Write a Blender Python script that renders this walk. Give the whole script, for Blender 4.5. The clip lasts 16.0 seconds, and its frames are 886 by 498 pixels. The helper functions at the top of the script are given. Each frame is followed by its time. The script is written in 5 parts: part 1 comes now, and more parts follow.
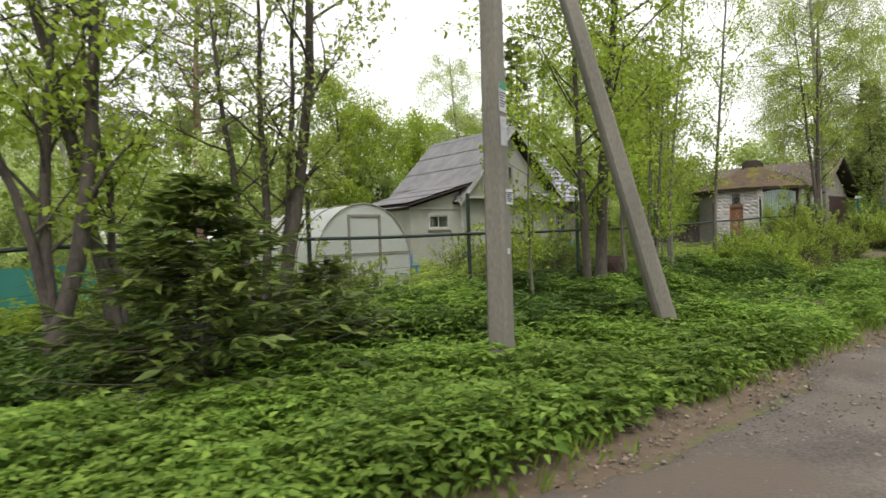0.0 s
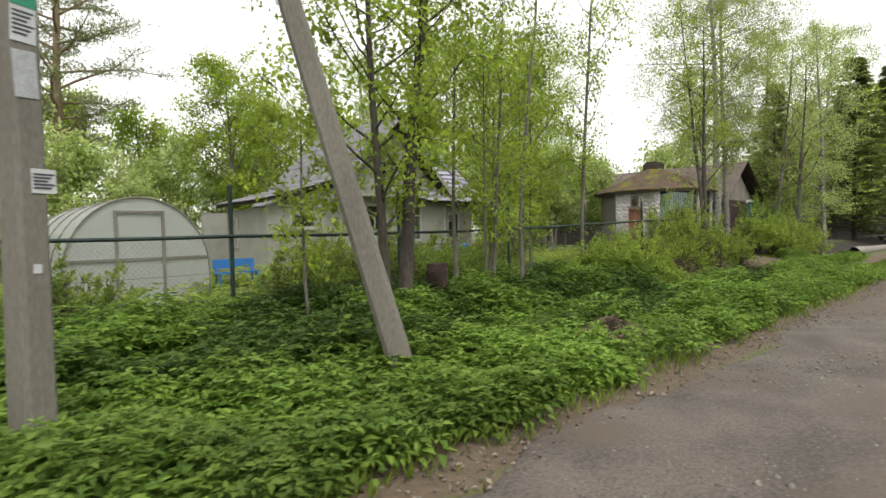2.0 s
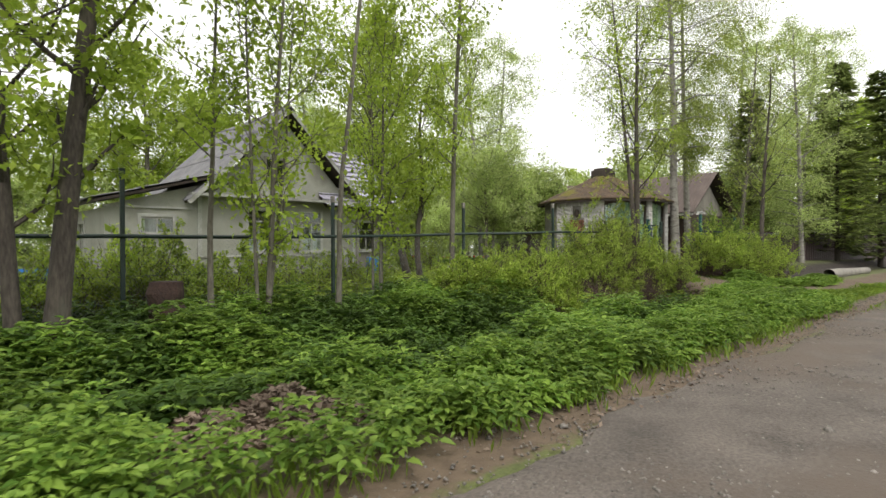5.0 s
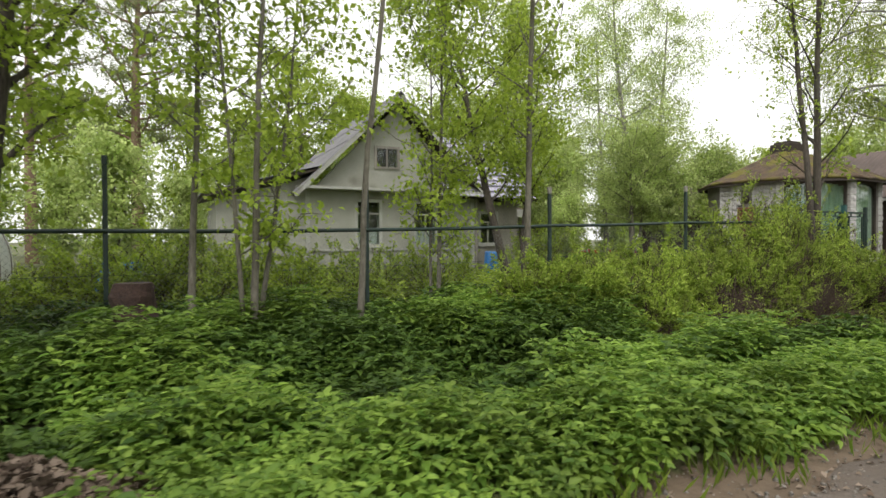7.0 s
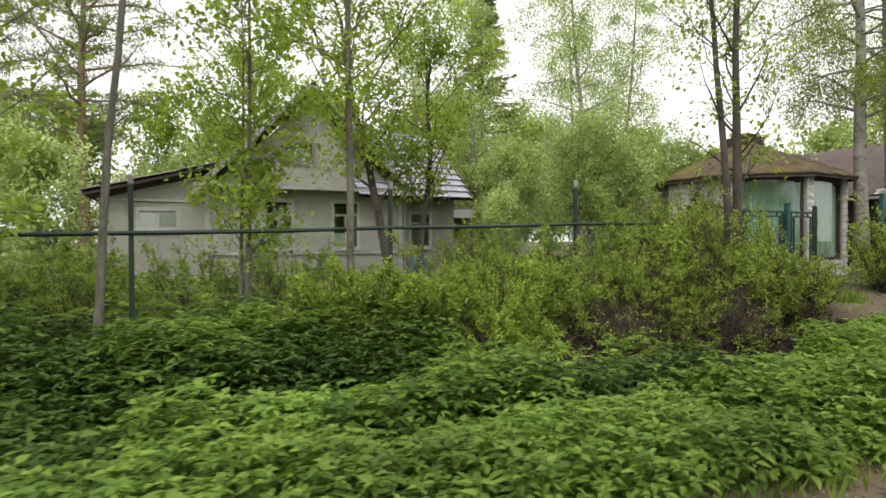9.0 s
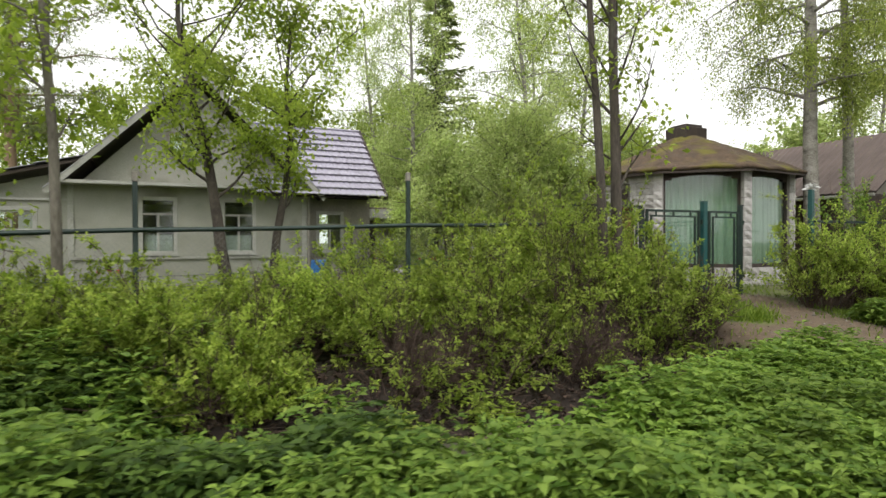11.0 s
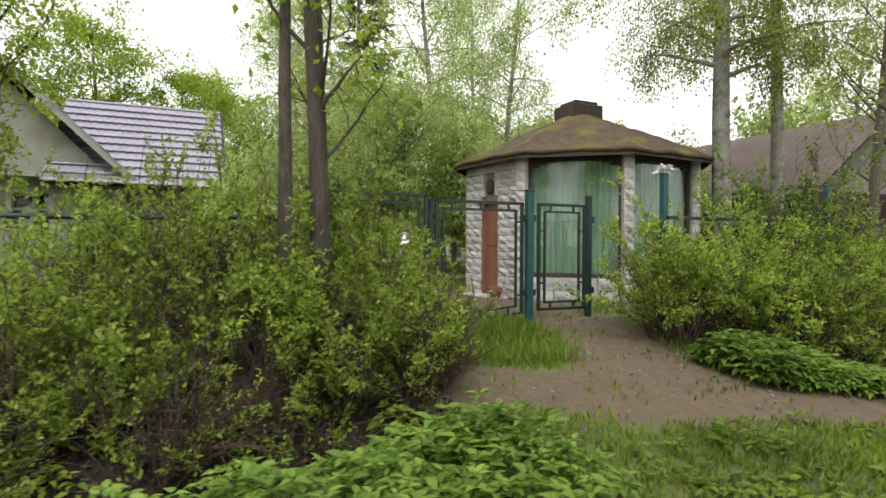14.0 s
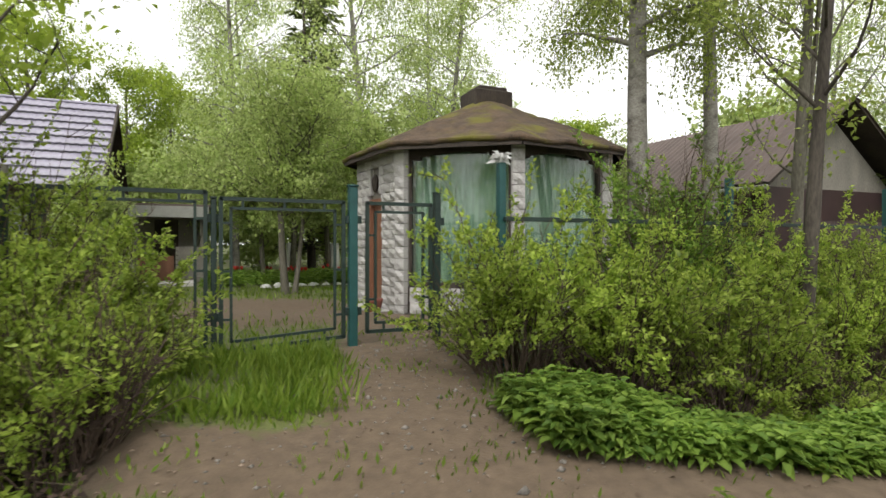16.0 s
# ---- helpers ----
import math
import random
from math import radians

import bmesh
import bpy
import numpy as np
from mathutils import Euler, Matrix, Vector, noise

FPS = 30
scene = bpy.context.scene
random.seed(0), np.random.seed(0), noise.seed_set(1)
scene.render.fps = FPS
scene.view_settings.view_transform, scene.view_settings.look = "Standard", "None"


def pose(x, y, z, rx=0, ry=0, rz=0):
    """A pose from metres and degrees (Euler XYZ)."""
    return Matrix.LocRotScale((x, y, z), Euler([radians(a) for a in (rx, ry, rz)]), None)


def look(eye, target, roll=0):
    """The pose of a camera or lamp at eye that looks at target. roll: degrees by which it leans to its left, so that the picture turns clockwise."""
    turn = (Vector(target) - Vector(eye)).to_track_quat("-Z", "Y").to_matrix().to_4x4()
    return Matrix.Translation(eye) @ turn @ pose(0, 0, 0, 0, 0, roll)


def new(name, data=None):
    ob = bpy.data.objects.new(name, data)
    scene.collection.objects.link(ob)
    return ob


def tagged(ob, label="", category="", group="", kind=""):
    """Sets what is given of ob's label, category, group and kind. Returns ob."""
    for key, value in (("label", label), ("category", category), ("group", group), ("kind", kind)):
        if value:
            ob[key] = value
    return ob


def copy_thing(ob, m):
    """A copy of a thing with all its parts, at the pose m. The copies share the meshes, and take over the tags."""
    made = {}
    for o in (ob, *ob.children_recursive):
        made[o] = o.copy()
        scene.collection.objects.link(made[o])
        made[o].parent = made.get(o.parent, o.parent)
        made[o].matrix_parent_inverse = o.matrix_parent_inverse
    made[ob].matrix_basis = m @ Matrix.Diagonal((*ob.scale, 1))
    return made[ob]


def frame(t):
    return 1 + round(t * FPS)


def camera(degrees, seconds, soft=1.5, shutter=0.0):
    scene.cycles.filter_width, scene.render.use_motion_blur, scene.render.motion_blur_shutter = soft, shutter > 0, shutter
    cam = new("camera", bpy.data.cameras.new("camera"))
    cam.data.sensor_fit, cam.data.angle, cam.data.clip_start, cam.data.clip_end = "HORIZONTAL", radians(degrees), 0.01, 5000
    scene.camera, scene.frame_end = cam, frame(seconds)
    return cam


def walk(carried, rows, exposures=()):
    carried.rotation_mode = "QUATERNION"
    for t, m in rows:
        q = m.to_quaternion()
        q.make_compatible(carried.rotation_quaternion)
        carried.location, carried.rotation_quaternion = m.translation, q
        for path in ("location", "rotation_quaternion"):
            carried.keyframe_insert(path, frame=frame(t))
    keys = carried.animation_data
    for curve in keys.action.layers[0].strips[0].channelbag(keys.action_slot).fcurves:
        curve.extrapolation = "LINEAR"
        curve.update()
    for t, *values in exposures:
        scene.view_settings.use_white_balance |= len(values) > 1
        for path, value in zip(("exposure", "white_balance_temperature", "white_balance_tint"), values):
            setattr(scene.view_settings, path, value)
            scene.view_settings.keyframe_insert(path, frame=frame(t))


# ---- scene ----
cam = camera(76.2, 16.0, 1.5, 0.3)
PATH = [
    (0, look((0.815, 1.193, 1.643), (2.513, 3.293, 1.576), -2.0)),
    (0.5, look((1.771, 1.134, 1.553), (3.528, 3.183, 1.501), -2.0)),
    (1, look((2.659, 1.023, 1.588), (4.525, 2.973, 1.520), -1.8)),
    (1.5, look((3.567, 0.999, 1.645), (5.440, 2.942, 1.561), -1.4)),
    (2, look((4.402, 0.894, 1.616), (6.282, 2.830, 1.541), -1.4)),
    (2.5, look((5.283, 0.867, 1.666), (7.157, 2.808, 1.574), -1.3)),
    (3, look((6.062, 0.748, 1.684), (7.925, 2.699, 1.587), -1.4)),
    (3.5, look((6.737, 0.811, 1.599), (8.638, 2.727, 1.550), -0.3)),
    (4.2, look((7.901, 0.806, 1.462), (9.881, 2.641, 1.442), 0.1)),
    (6.3, look((11.180, 1.107, 1.497), (12.554, 3.432, 1.478), -0.4)),
    (6.5, look((11.422, 1.152, 1.492), (12.699, 3.530, 1.458), -0.2)),
    (7, look((12.180, 1.358, 1.522), (13.372, 3.781, 1.480), -0.2)),
    (7.5, look((12.994, 1.453, 1.557), (14.147, 3.893, 1.512), -0.0)),
    (8, look((13.815, 1.532, 1.527), (14.964, 3.976, 1.495), -0.3)),
    (9, look((15.438, 1.557, 1.564), (16.575, 4.005, 1.528), -0.2)),
    (11.5, look((19.646, 2.165, 1.619), (20.745, 4.632, 1.591), -0.1)),
    (12.5, look((21.297, 2.481, 1.596), (22.374, 4.957, 1.573), -0.0)),
    (13.5, look((22.872, 2.839, 1.646), (23.950, 5.315, 1.618), -0.0)),
    (14, look((23.545, 3.066, 1.620), (24.636, 5.535, 1.599), 0.3)),
    (14.5, look((24.249, 3.101, 1.673), (25.320, 5.580, 1.658), -0.1)),
    (15, look((24.977, 3.224, 1.649), (26.033, 5.708, 1.642), -0.2)),
    (15.5, look((25.613, 3.340, 1.623), (26.689, 5.816, 1.642), -0.3)),
    (16, look((26.230, 3.502, 1.713), (27.311, 5.975, 1.694), 0.1)),
]
walk(cam, PATH)

# ---- world and light: bright overcast ----
world = bpy.data.worlds.new("overcast")
scene.world = world
world.use_nodes = True
wn, wl = world.node_tree.nodes, world.node_tree.links
bg = wn["Background"]
sky = wn.new("ShaderNodeTexSky")
sky.sky_type, sky.sun_disc = "NISHITA", False
sky.sun_elevation, sky.sun_rotation = radians(52), radians(200)
sky.dust_density, sky.air_density, sky.ozone_density = 4.0, 1.0, 1.0
hsv = wn.new("ShaderNodeHueSaturation")
hsv.inputs["Saturation"].default_value = 0.12
haze = wn.new("ShaderNodeMix")
haze.data_type = "RGBA"
haze.inputs["Factor"].default_value = 0.6
haze.inputs["B"].default_value = (10.8, 10.7, 10.4, 1)
wl.new(sky.outputs[0], hsv.inputs["Color"])
wl.new(hsv.outputs[0], haze.inputs["A"])
wl.new(haze.outputs["Result"], bg.inputs["Color"])
bg.inputs["Strength"].default_value = 0.135

sun = new("sun", bpy.data.lights.new("sun", "SUN"))
sun.data.energy, sun.data.angle, sun.data.color = 1.5, radians(20), (1.0, 0.97, 0.92)
sun.matrix_world = look((0, 0, 0), (0.35, 0.5, -0.95))
scene.view_settings.exposure = 0.42

# ---- materials ----
def srgb(*c):
    return tuple(x for x in c) + (1,)


def material(name, a, b, scale=4.0, fine=40.0, rough=0.8, metal=0.0, bump=0.3, dist=0.01, c=None, c_scale=1.2, c_at=0.55, stretch=(1, 1, 1), island=0.0, random=0.0):
    """Two-scale mottled surface: a to b by fine and broad noise, c in larger patches."""
    m = bpy.data.materials.new(name)
    m.use_nodes = True
    n, l = m.node_tree.nodes, m.node_tree.links
    p = n["Principled BSDF"]
    p.inputs["Roughness"].default_value, p.inputs["Metallic"].default_value = rough, metal
    co = n.new("ShaderNodeTexCoord")
    mp = n.new("ShaderNodeMapping")
    mp.inputs["Scale"].default_value = stretch
    l.new(co.outputs["Object"], mp.inputs["Vector"])
    n1, n2 = n.new("ShaderNodeTexNoise"), n.new("ShaderNodeTexNoise")
    n1.inputs["Scale"].default_value, n1.inputs["Detail"].default_value = scale, 5
    n2.inputs["Scale"].default_value, n2.inputs["Detail"].default_value = fine, 3
    for q in (n1, n2):
        l.new(mp.outputs[0], q.inputs["Vector"])
    add = n.new("ShaderNodeMath")
    add.operation = "MULTIPLY_ADD"
    add.inputs[1].default_value = 0.5
    half = n.new("ShaderNodeMath")
    half.operation = "MULTIPLY"
    half.inputs[1].default_value = 0.5
    l.new(n2.outputs[0], half.inputs[0])
    l.new(n1.outputs[0], add.inputs[0])
    l.new(half.outputs[0], add.inputs[2])
    ramp = n.new("ShaderNodeValToRGB")
    ramp.color_ramp.elements[0].position, ramp.color_ramp.elements[1].position = 0.36, 0.64
    ramp.color_ramp.elements[0].color, ramp.color_ramp.elements[1].color = srgb(*a), srgb(*b)
    l.new(add.outputs[0], ramp.inputs[0])
    out = ramp.outputs[0]
    if c:
        n3 = n.new("ShaderNodeTexNoise")
        n3.inputs["Scale"].default_value, n3.inputs["Detail"].default_value = c_scale, 6
        l.new(mp.outputs[0], n3.inputs["Vector"])
        r3 = n.new("ShaderNodeValToRGB")
        r3.color_ramp.elements[0].position, r3.color_ramp.elements[1].position = c_at, c_at + 0.12
        l.new(n3.outputs[0], r3.inputs[0])
        mx = n.new("ShaderNodeMix")
        mx.data_type = "RGBA"
        l.new(r3.outputs[0], mx.inputs["Factor"])
        l.new(out, mx.inputs["A"])
        mx.inputs["B"].default_value = srgb(*c)
        out = mx.outputs["Result"]
    if island or random:
        if island:
            ge = n.new("ShaderNodeNewGeometry")
            src = ge.outputs["Random Per Island"]
        else:
            ge = n.new("ShaderNodeObjectInfo")
            src = ge.outputs["Random"]
        hs = n.new("ShaderNodeHueSaturation")
        mr = n.new("ShaderNodeMapRange")
        mr.inputs["To Min"].default_value, mr.inputs["To Max"].default_value = 1 - (island or random), 1 + (island or random)
        l.new(src, mr.inputs["Value"])
        l.new(mr.outputs[0], hs.inputs["Value"])
        l.new(out, hs.inputs["Color"])
        out = hs.outputs[0]
    l.new(out, p.inputs["Base Color"])
    if bump:
        bp = n.new("ShaderNodeBump")
        bp.inputs["Strength"].default_value, bp.inputs["Distance"].default_value = bump, dist
        l.new(add.outputs[0], bp.inputs["Height"])
        l.new(bp.outputs[0], p.inputs["Normal"])
    return m


def leaf_material(name, a, b, through_light=0.35, rough=0.5):
    """Leaves: each one its own shade between a and b, light shining through."""
    m = bpy.data.materials.new(name)
    m.use_nodes = True
    n, l = m.node_tree.nodes, m.node_tree.links
    p = n["Principled BSDF"]
    p.inputs["Roughness"].default_value = rough
    p.inputs["Specular IOR Level"].default_value = 0.3
    ge = n.new("ShaderNodeNewGeometry")
    ramp = n.new("ShaderNodeValToRGB")
    ramp.color_ramp.elements[0].color, ramp.color_ramp.elements[1].color = srgb(*a), srgb(*b)
    l.new(ge.outputs["Random Per Island"], ramp.inputs[0])
    no = n.new("ShaderNodeTexNoise")
    no.inputs["Scale"].default_value = 0.9
    hs = n.new("ShaderNodeHueSaturation")
    mr = n.new("ShaderNodeMapRange")
    mr.inputs["From Min"].default_value, mr.inputs["From Max"].default_value = 0.3, 0.7
    mr.inputs["To Min"].default_value, mr.inputs["To Max"].default_value = 0.68, 1.3
    l.new(ge.outputs["Position"], no.inputs["Vector"])
    l.new(no.outputs[0], mr.inputs["Value"])
    l.new(mr.outputs[0], hs.inputs["Value"])
    l.new(ramp.outputs[0], hs.inputs["Color"])
    l.new(hs.outputs[0], p.inputs["Base Color"])
    tr = n.new("ShaderNodeBsdfTranslucent")
    l.new(hs.outputs[0], tr.inputs["Color"])
    mix = n.new("ShaderNodeMixShader")
    mix.inputs[0].default_value = through_light
    l.new(p.outputs[0], mix.inputs[1])
    l.new(tr.outputs[0], mix.inputs[2])
    l.new(mix.outputs[0], n["Material Output"].inputs["Surface"])
    return m


def plain(name, col, rough=0.5, metal=0.0):
    return material(name, tuple(x * 0.85 for x in col), col, 6, 60, rough, metal, 0.1, 0.003)


GRAVEL = material("gravel_road", (0.048, 0.04, 0.033), (0.138, 0.115, 0.097), 1.3, 38, 0.95, 0, 1.0, 0.03, (0.095, 0.073, 0.056), 0.5, 0.5)
CONCRETE = material("pole_concrete", (0.114, 0.104, 0.0859), (0.19, 0.175, 0.148), 2.5, 70, 0.9, 0, 0.3, 0.004, (0.0836, 0.0737, 0.0593), 1.0, 0.52, (0.76, 0.76, 0.228))
BARK_DARK = material("bark_dark", (0.0266, 0.0213, 0.0167), (0.0912, 0.076, 0.0608), 6, 50, 0.95, 0, 0.8, 0.02, (0.0988, 0.106, 0.076), 2.5, 0.6, (0.76, 0.76, 0.19))
BARK_GREY = material("bark_grey", (0.0684, 0.0608, 0.0456), (0.167, 0.152, 0.122), 5, 45, 0.95, 0, 0.7, 0.015, (0.076, 0.0798, 0.0456), 2.0, 0.58, (0.76, 0.76, 0.228))
BARK_BIRCH = material("bark_birch", (0.129, 0.114, 0.095), (0.319, 0.304, 0.274), 5, 30, 0.85, 0, 0.6, 0.015, (0.0456, 0.038, 0.0342), 2.6, 0.55, (0.76, 0.76, 1.22))
BARK_PINE = material("bark_pine", (0.152, 0.0988, 0.0646), (0.243, 0.167, 0.114), 5, 30, 0.95, 0, 0.7, 0.02, None, stretch=(1, 1, 0.3))
TWIG = material("twig_brown", (0.04, 0.026, 0.019), (0.105, 0.07, 0.05), 6, 40, 0.95, 0, 0.3)
LEAF_TREE = leaf_material("leaf_tree", (0.2, 0.29, 0.03), (0.4, 0.5, 0.075), 0.6)
LEAF_BIRCH = leaf_material("leaf_birch", (0.2, 0.27, 0.05), (0.42, 0.48, 0.12), 0.6)
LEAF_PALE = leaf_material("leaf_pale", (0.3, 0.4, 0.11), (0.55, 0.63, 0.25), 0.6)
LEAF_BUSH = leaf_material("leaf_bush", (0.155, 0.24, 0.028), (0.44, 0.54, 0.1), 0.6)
LEAF_NETTLE = leaf_material("leaf_nettle", (0.078, 0.153, 0.02), (0.23, 0.335, 0.056), 0.44, 0.55)
# weed green darkened to carry the shade under the trees
LEAF_SHADED = leaf_material("leaf_shaded", (0.035, 0.075, 0.012), (0.1, 0.165, 0.025), 0.35, 0.6)
GRASS = leaf_material("grass_blade", (0.09, 0.158, 0.0135), (0.195, 0.262, 0.0375), 0.45)
NEEDLE = leaf_material("needle_spruce", (0.05, 0.085, 0.018), (0.16, 0.21, 0.042), 0.3)
NEEDLE_TALL = leaf_material("needle_tall_spruce", (0.1, 0.14, 0.035), (0.24, 0.29, 0.08), 0.45)
NEEDLE_PINE = leaf_material("needle_pine", (0.14, 0.17, 0.07), (0.27, 0.31, 0.13), 0.35)
DRYLEAF = leaf_material("dry_leaf", (0.096, 0.064, 0.044), (0.256, 0.2, 0.152), 0.1, 0.8)
# dead leaf brown, darkened to carry the shade inside the ditch
SHADELEAF = leaf_material("shaded_dead_leaf", (0.018, 0.011, 0.008), (0.11, 0.072, 0.054), 0.05, 0.7)
PLASTER = material("plaster_grey_green", (0.22, 0.22, 0.19), (0.304, 0.304, 0.262), 1.6, 40, 0.9, 0, 0.3, 0.006, (0.167, 0.16, 0.133), 0.8, 0.57)
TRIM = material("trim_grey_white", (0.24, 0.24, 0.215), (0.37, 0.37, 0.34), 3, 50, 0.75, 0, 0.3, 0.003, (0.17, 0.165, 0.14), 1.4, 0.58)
SLATE = material("roof_slate_sheet", (0.106, 0.103, 0.108), (0.182, 0.179, 0.182), 2, 30, 0.85, 0, 0.3, 0.006, (0.122, 0.125, 0.0988), 1.1, 0.6)
METALTILE = material("roof_metal_tile", (0.274, 0.258, 0.319), (0.35, 0.334, 0.403), 1.5, 20, 0.38, 0.0, 0.05, 0.002)
BROWNROOF = material("roof_brown", (0.076, 0.0547, 0.0471), (0.129, 0.095, 0.0836), 1.5, 30, 0.75, 0, 0.3, 0.006)
BROWNSHEET = material("sheet_brown", (0.0342, 0.019, 0.0205), (0.057, 0.0319, 0.0319), 2, 30, 0.45, 0.0, 0.05)
MOSS = material("roof_moss", (0.045, 0.032, 0.025), (0.13, 0.085, 0.05), 5, 45, 0.95, 0, 1.0, 0.06, (0.13, 0.115, 0.018), 1.5, 0.5)
DARKWOOD = material("wood_dark", (0.0228, 0.0167, 0.0137), (0.057, 0.0418, 0.0319), 3, 40, 0.8, 0, 0.4, 0.005, stretch=(1, 1, 0.3))
DOORWOOD = material("wood_door_brown", (0.152, 0.0646, 0.0342), (0.236, 0.106, 0.0608), 3, 40, 0.55, 0, 0.2, 0.003, stretch=(3, 3, 0.3))
GREYWOOD = material("wood_weathered", (0.152, 0.141, 0.122), (0.258, 0.239, 0.205), 3, 40, 0.9, 0, 0.4, 0.004, stretch=(1, 1, 0.3))
STONE = material("stone_block", (0.304, 0.289, 0.274), (0.471, 0.456, 0.441), 5, 60, 0.9, 0, 0.7, 0.012, random=0.16)
MORTAR = material("mortar", (0.152, 0.141, 0.129), (0.228, 0.213, 0.198), 6, 60, 0.95)
GREENPAINT = material("paint_dark_green", (0.00502, 0.0146, 0.0117), (0.0125, 0.0314, 0.0251), 4, 60, 0.55, 0.0, 0.2, 0.002, (0.0209, 0.0125, 0.00836), 3.0, 0.68)
TEALPAINT = material("paint_teal", (0.00565, 0.0471, 0.0471), (0.0141, 0.08, 0.0775), 4, 60, 0.5, 0.0, 0.2, 0.002, (0.0236, 0.0212, 0.0141), 3.0, 0.68)
WHITE = plain("white_plastic", (0.547, 0.547, 0.532), 0.5)
PAPER = plain("paper_white", (0.471, 0.479, 0.486), 0.8)
PAPERGREY = material("paper_torn", (0.251, 0.258, 0.266), (0.38, 0.395, 0.403), 14, 60, 0.85)
INK = plain("ink_dark", (0.0532, 0.057, 0.0684), 0.8)
SIGNGREEN = plain("sign_green", (0.0152, 0.198, 0.114), 0.6)
BLUE = plain("blue_plastic", (0.0228, 0.167, 0.471), 0.4)
TEALCLOTH = plain("teal_net", (0.038, 0.213, 0.175), 0.8)
RED = plain("red_petal", (0.456, 0.0228, 0.019), 0.5)
WHITEWASH = material("whitewash", (0.418, 0.418, 0.395), (0.57, 0.57, 0.547), 5, 40, 0.9, 0, 0.4)
TERRACOTTA = plain("terracotta", (0.182, 0.057, 0.038), 0.8)
RUST = material("rusty_bark", (0.0167, 0.00912, 0.0076), (0.0532, 0.0289, 0.0213), 5, 35, 0.95, 0, 0.9, 0.03)
CURTAIN = material("curtain_green", (0.15, 0.22, 0.155), (0.29, 0.37, 0.28), 3, 30, 0.9, 0, 0.1, stretch=(3, 3, 0.3))
LACE = plain("lace_curtain", (0.456, 0.456, 0.441), 0.9)
PALESTONE = material("pale_stone", (0.319, 0.312, 0.289), (0.471, 0.456, 0.433), 4, 40, 0.9, 0, 0.4)


def glass(name, tint=(0.9, 0.95, 0.93), rough=0.02):
    m = bpy.data.materials.new(name)
    m.use_nodes = True
    n, l = m.node_tree.nodes, m.node_tree.links
    t, g = n.new("ShaderNodeBsdfTransparent"), n.new("ShaderNodeBsdfGlossy")
    t.inputs["Color"].default_value = (*tint, 1)
    g.inputs["Roughness"].default_value = rough
    lw = n.new("ShaderNodeLayerWeight")
    pw, f = n.new("ShaderNodeMath"), n.new("ShaderNodeMath")
    pw.operation, f.operation = "POWER", "MULTIPLY_ADD"
    pw.inputs[1].default_value = 4.0
    f.inputs[1].default_value, f.inputs[2].default_value = 0.7, 0.06
    l.new(lw.outputs["Facing"], pw.inputs[0])
    l.new(pw.outputs[0], f.inputs[0])
    mix = n.new("ShaderNodeMixShader")
    l.new(f.outputs[0], mix.inputs[0])
    l.new(t.outputs[0], mix.inputs[1])
    l.new(g.outputs[0], mix.inputs[2])
    l.new(mix.outputs[0], n["Material Output"].inputs["Surface"])
    return m


GLASS = glass("window_glass")
POLY = bpy.data.materials.new("polycarbonate")
POLY.use_nodes = True
_n, _l = POLY.node_tree.nodes, POLY.node_tree.links
_p = _n["Principled BSDF"]
_p.inputs["Base Color"].default_value, _p.inputs["Roughness"].default_value = (0.62, 0.64, 0.62, 1), 0.3
_t = _n.new("ShaderNodeBsdfTranslucent")
_t.inputs["Color"].default_value = (0.62, 0.64, 0.6, 1)
_x = _n.new("ShaderNodeMixShader")
_x.inputs[0].default_value = 0.5
_l.new(_p.outputs[0], _x.inputs[1])
_l.new(_t.outputs[0], _x.inputs[2])
_l.new(_x.outputs[0], _n["Material Output"].inputs["Surface"])


# ---- mesh helpers ----
def part(name, bm, mat, parent=None, label="", smooth=False):
    me = bpy.data.meshes.new(name)
    bm.to_mesh(me)
    bm.free()
    me.materials.append(mat)
    if smooth:
        me.shade_smooth()
    ob = new(name, me)
    ob.parent = parent
    if label:
        tagged(ob, label)
    return ob


def thing(name, x, y, z, label, category, group="", rz=0, kind=""):
    ob = new(name)
    ob.empty_display_size = 0.2
    ob.matrix_world = pose(x, y, z, 0, 0, rz)
    return tagged(ob, label, category, group, kind)


def box(bm, x0, y0, z0, x1, y1, z1, bevel=0.0, m=None):
    mat = Matrix.Translation(((x0 + x1) / 2, (y0 + y1) / 2, (z0 + z1) / 2)) @ Matrix.Diagonal((abs(x1 - x0), abs(y1 - y0), abs(z1 - z0), 1))
    r = bmesh.ops.create_cube(bm, size=1, matrix=(m @ mat) if m else mat)
    if bevel:
        es = list({e for v in r["verts"] for e in v.link_edges})
        bmesh.ops.bevel(bm, geom=es, offset=bevel, segments=1, affect="EDGES")
    return bm


def boxes(*rows, bevel=0.0):
    bm = bmesh.new()
    for r in rows:
        box(bm, *r, bevel=bevel)
    return bm


def prism(points, y0, y1):
    """An outline in x, z pulled from y0 to y1."""
    bm = bmesh.new()
    a = [bm.verts.new((p[0], y0, p[1])) for p in points]
    b = [bm.verts.new((p[0], y1, p[1])) for p in points]
    bm.faces.new(a)
    bm.faces.new(b[::-1])
    for i in range(len(a)):
        j = (i + 1) % len(a)
        bm.faces.new((a[j], a[i], b[i], b[j]))
    bmesh.ops.recalc_face_normals(bm, faces=bm.faces)
    return bm


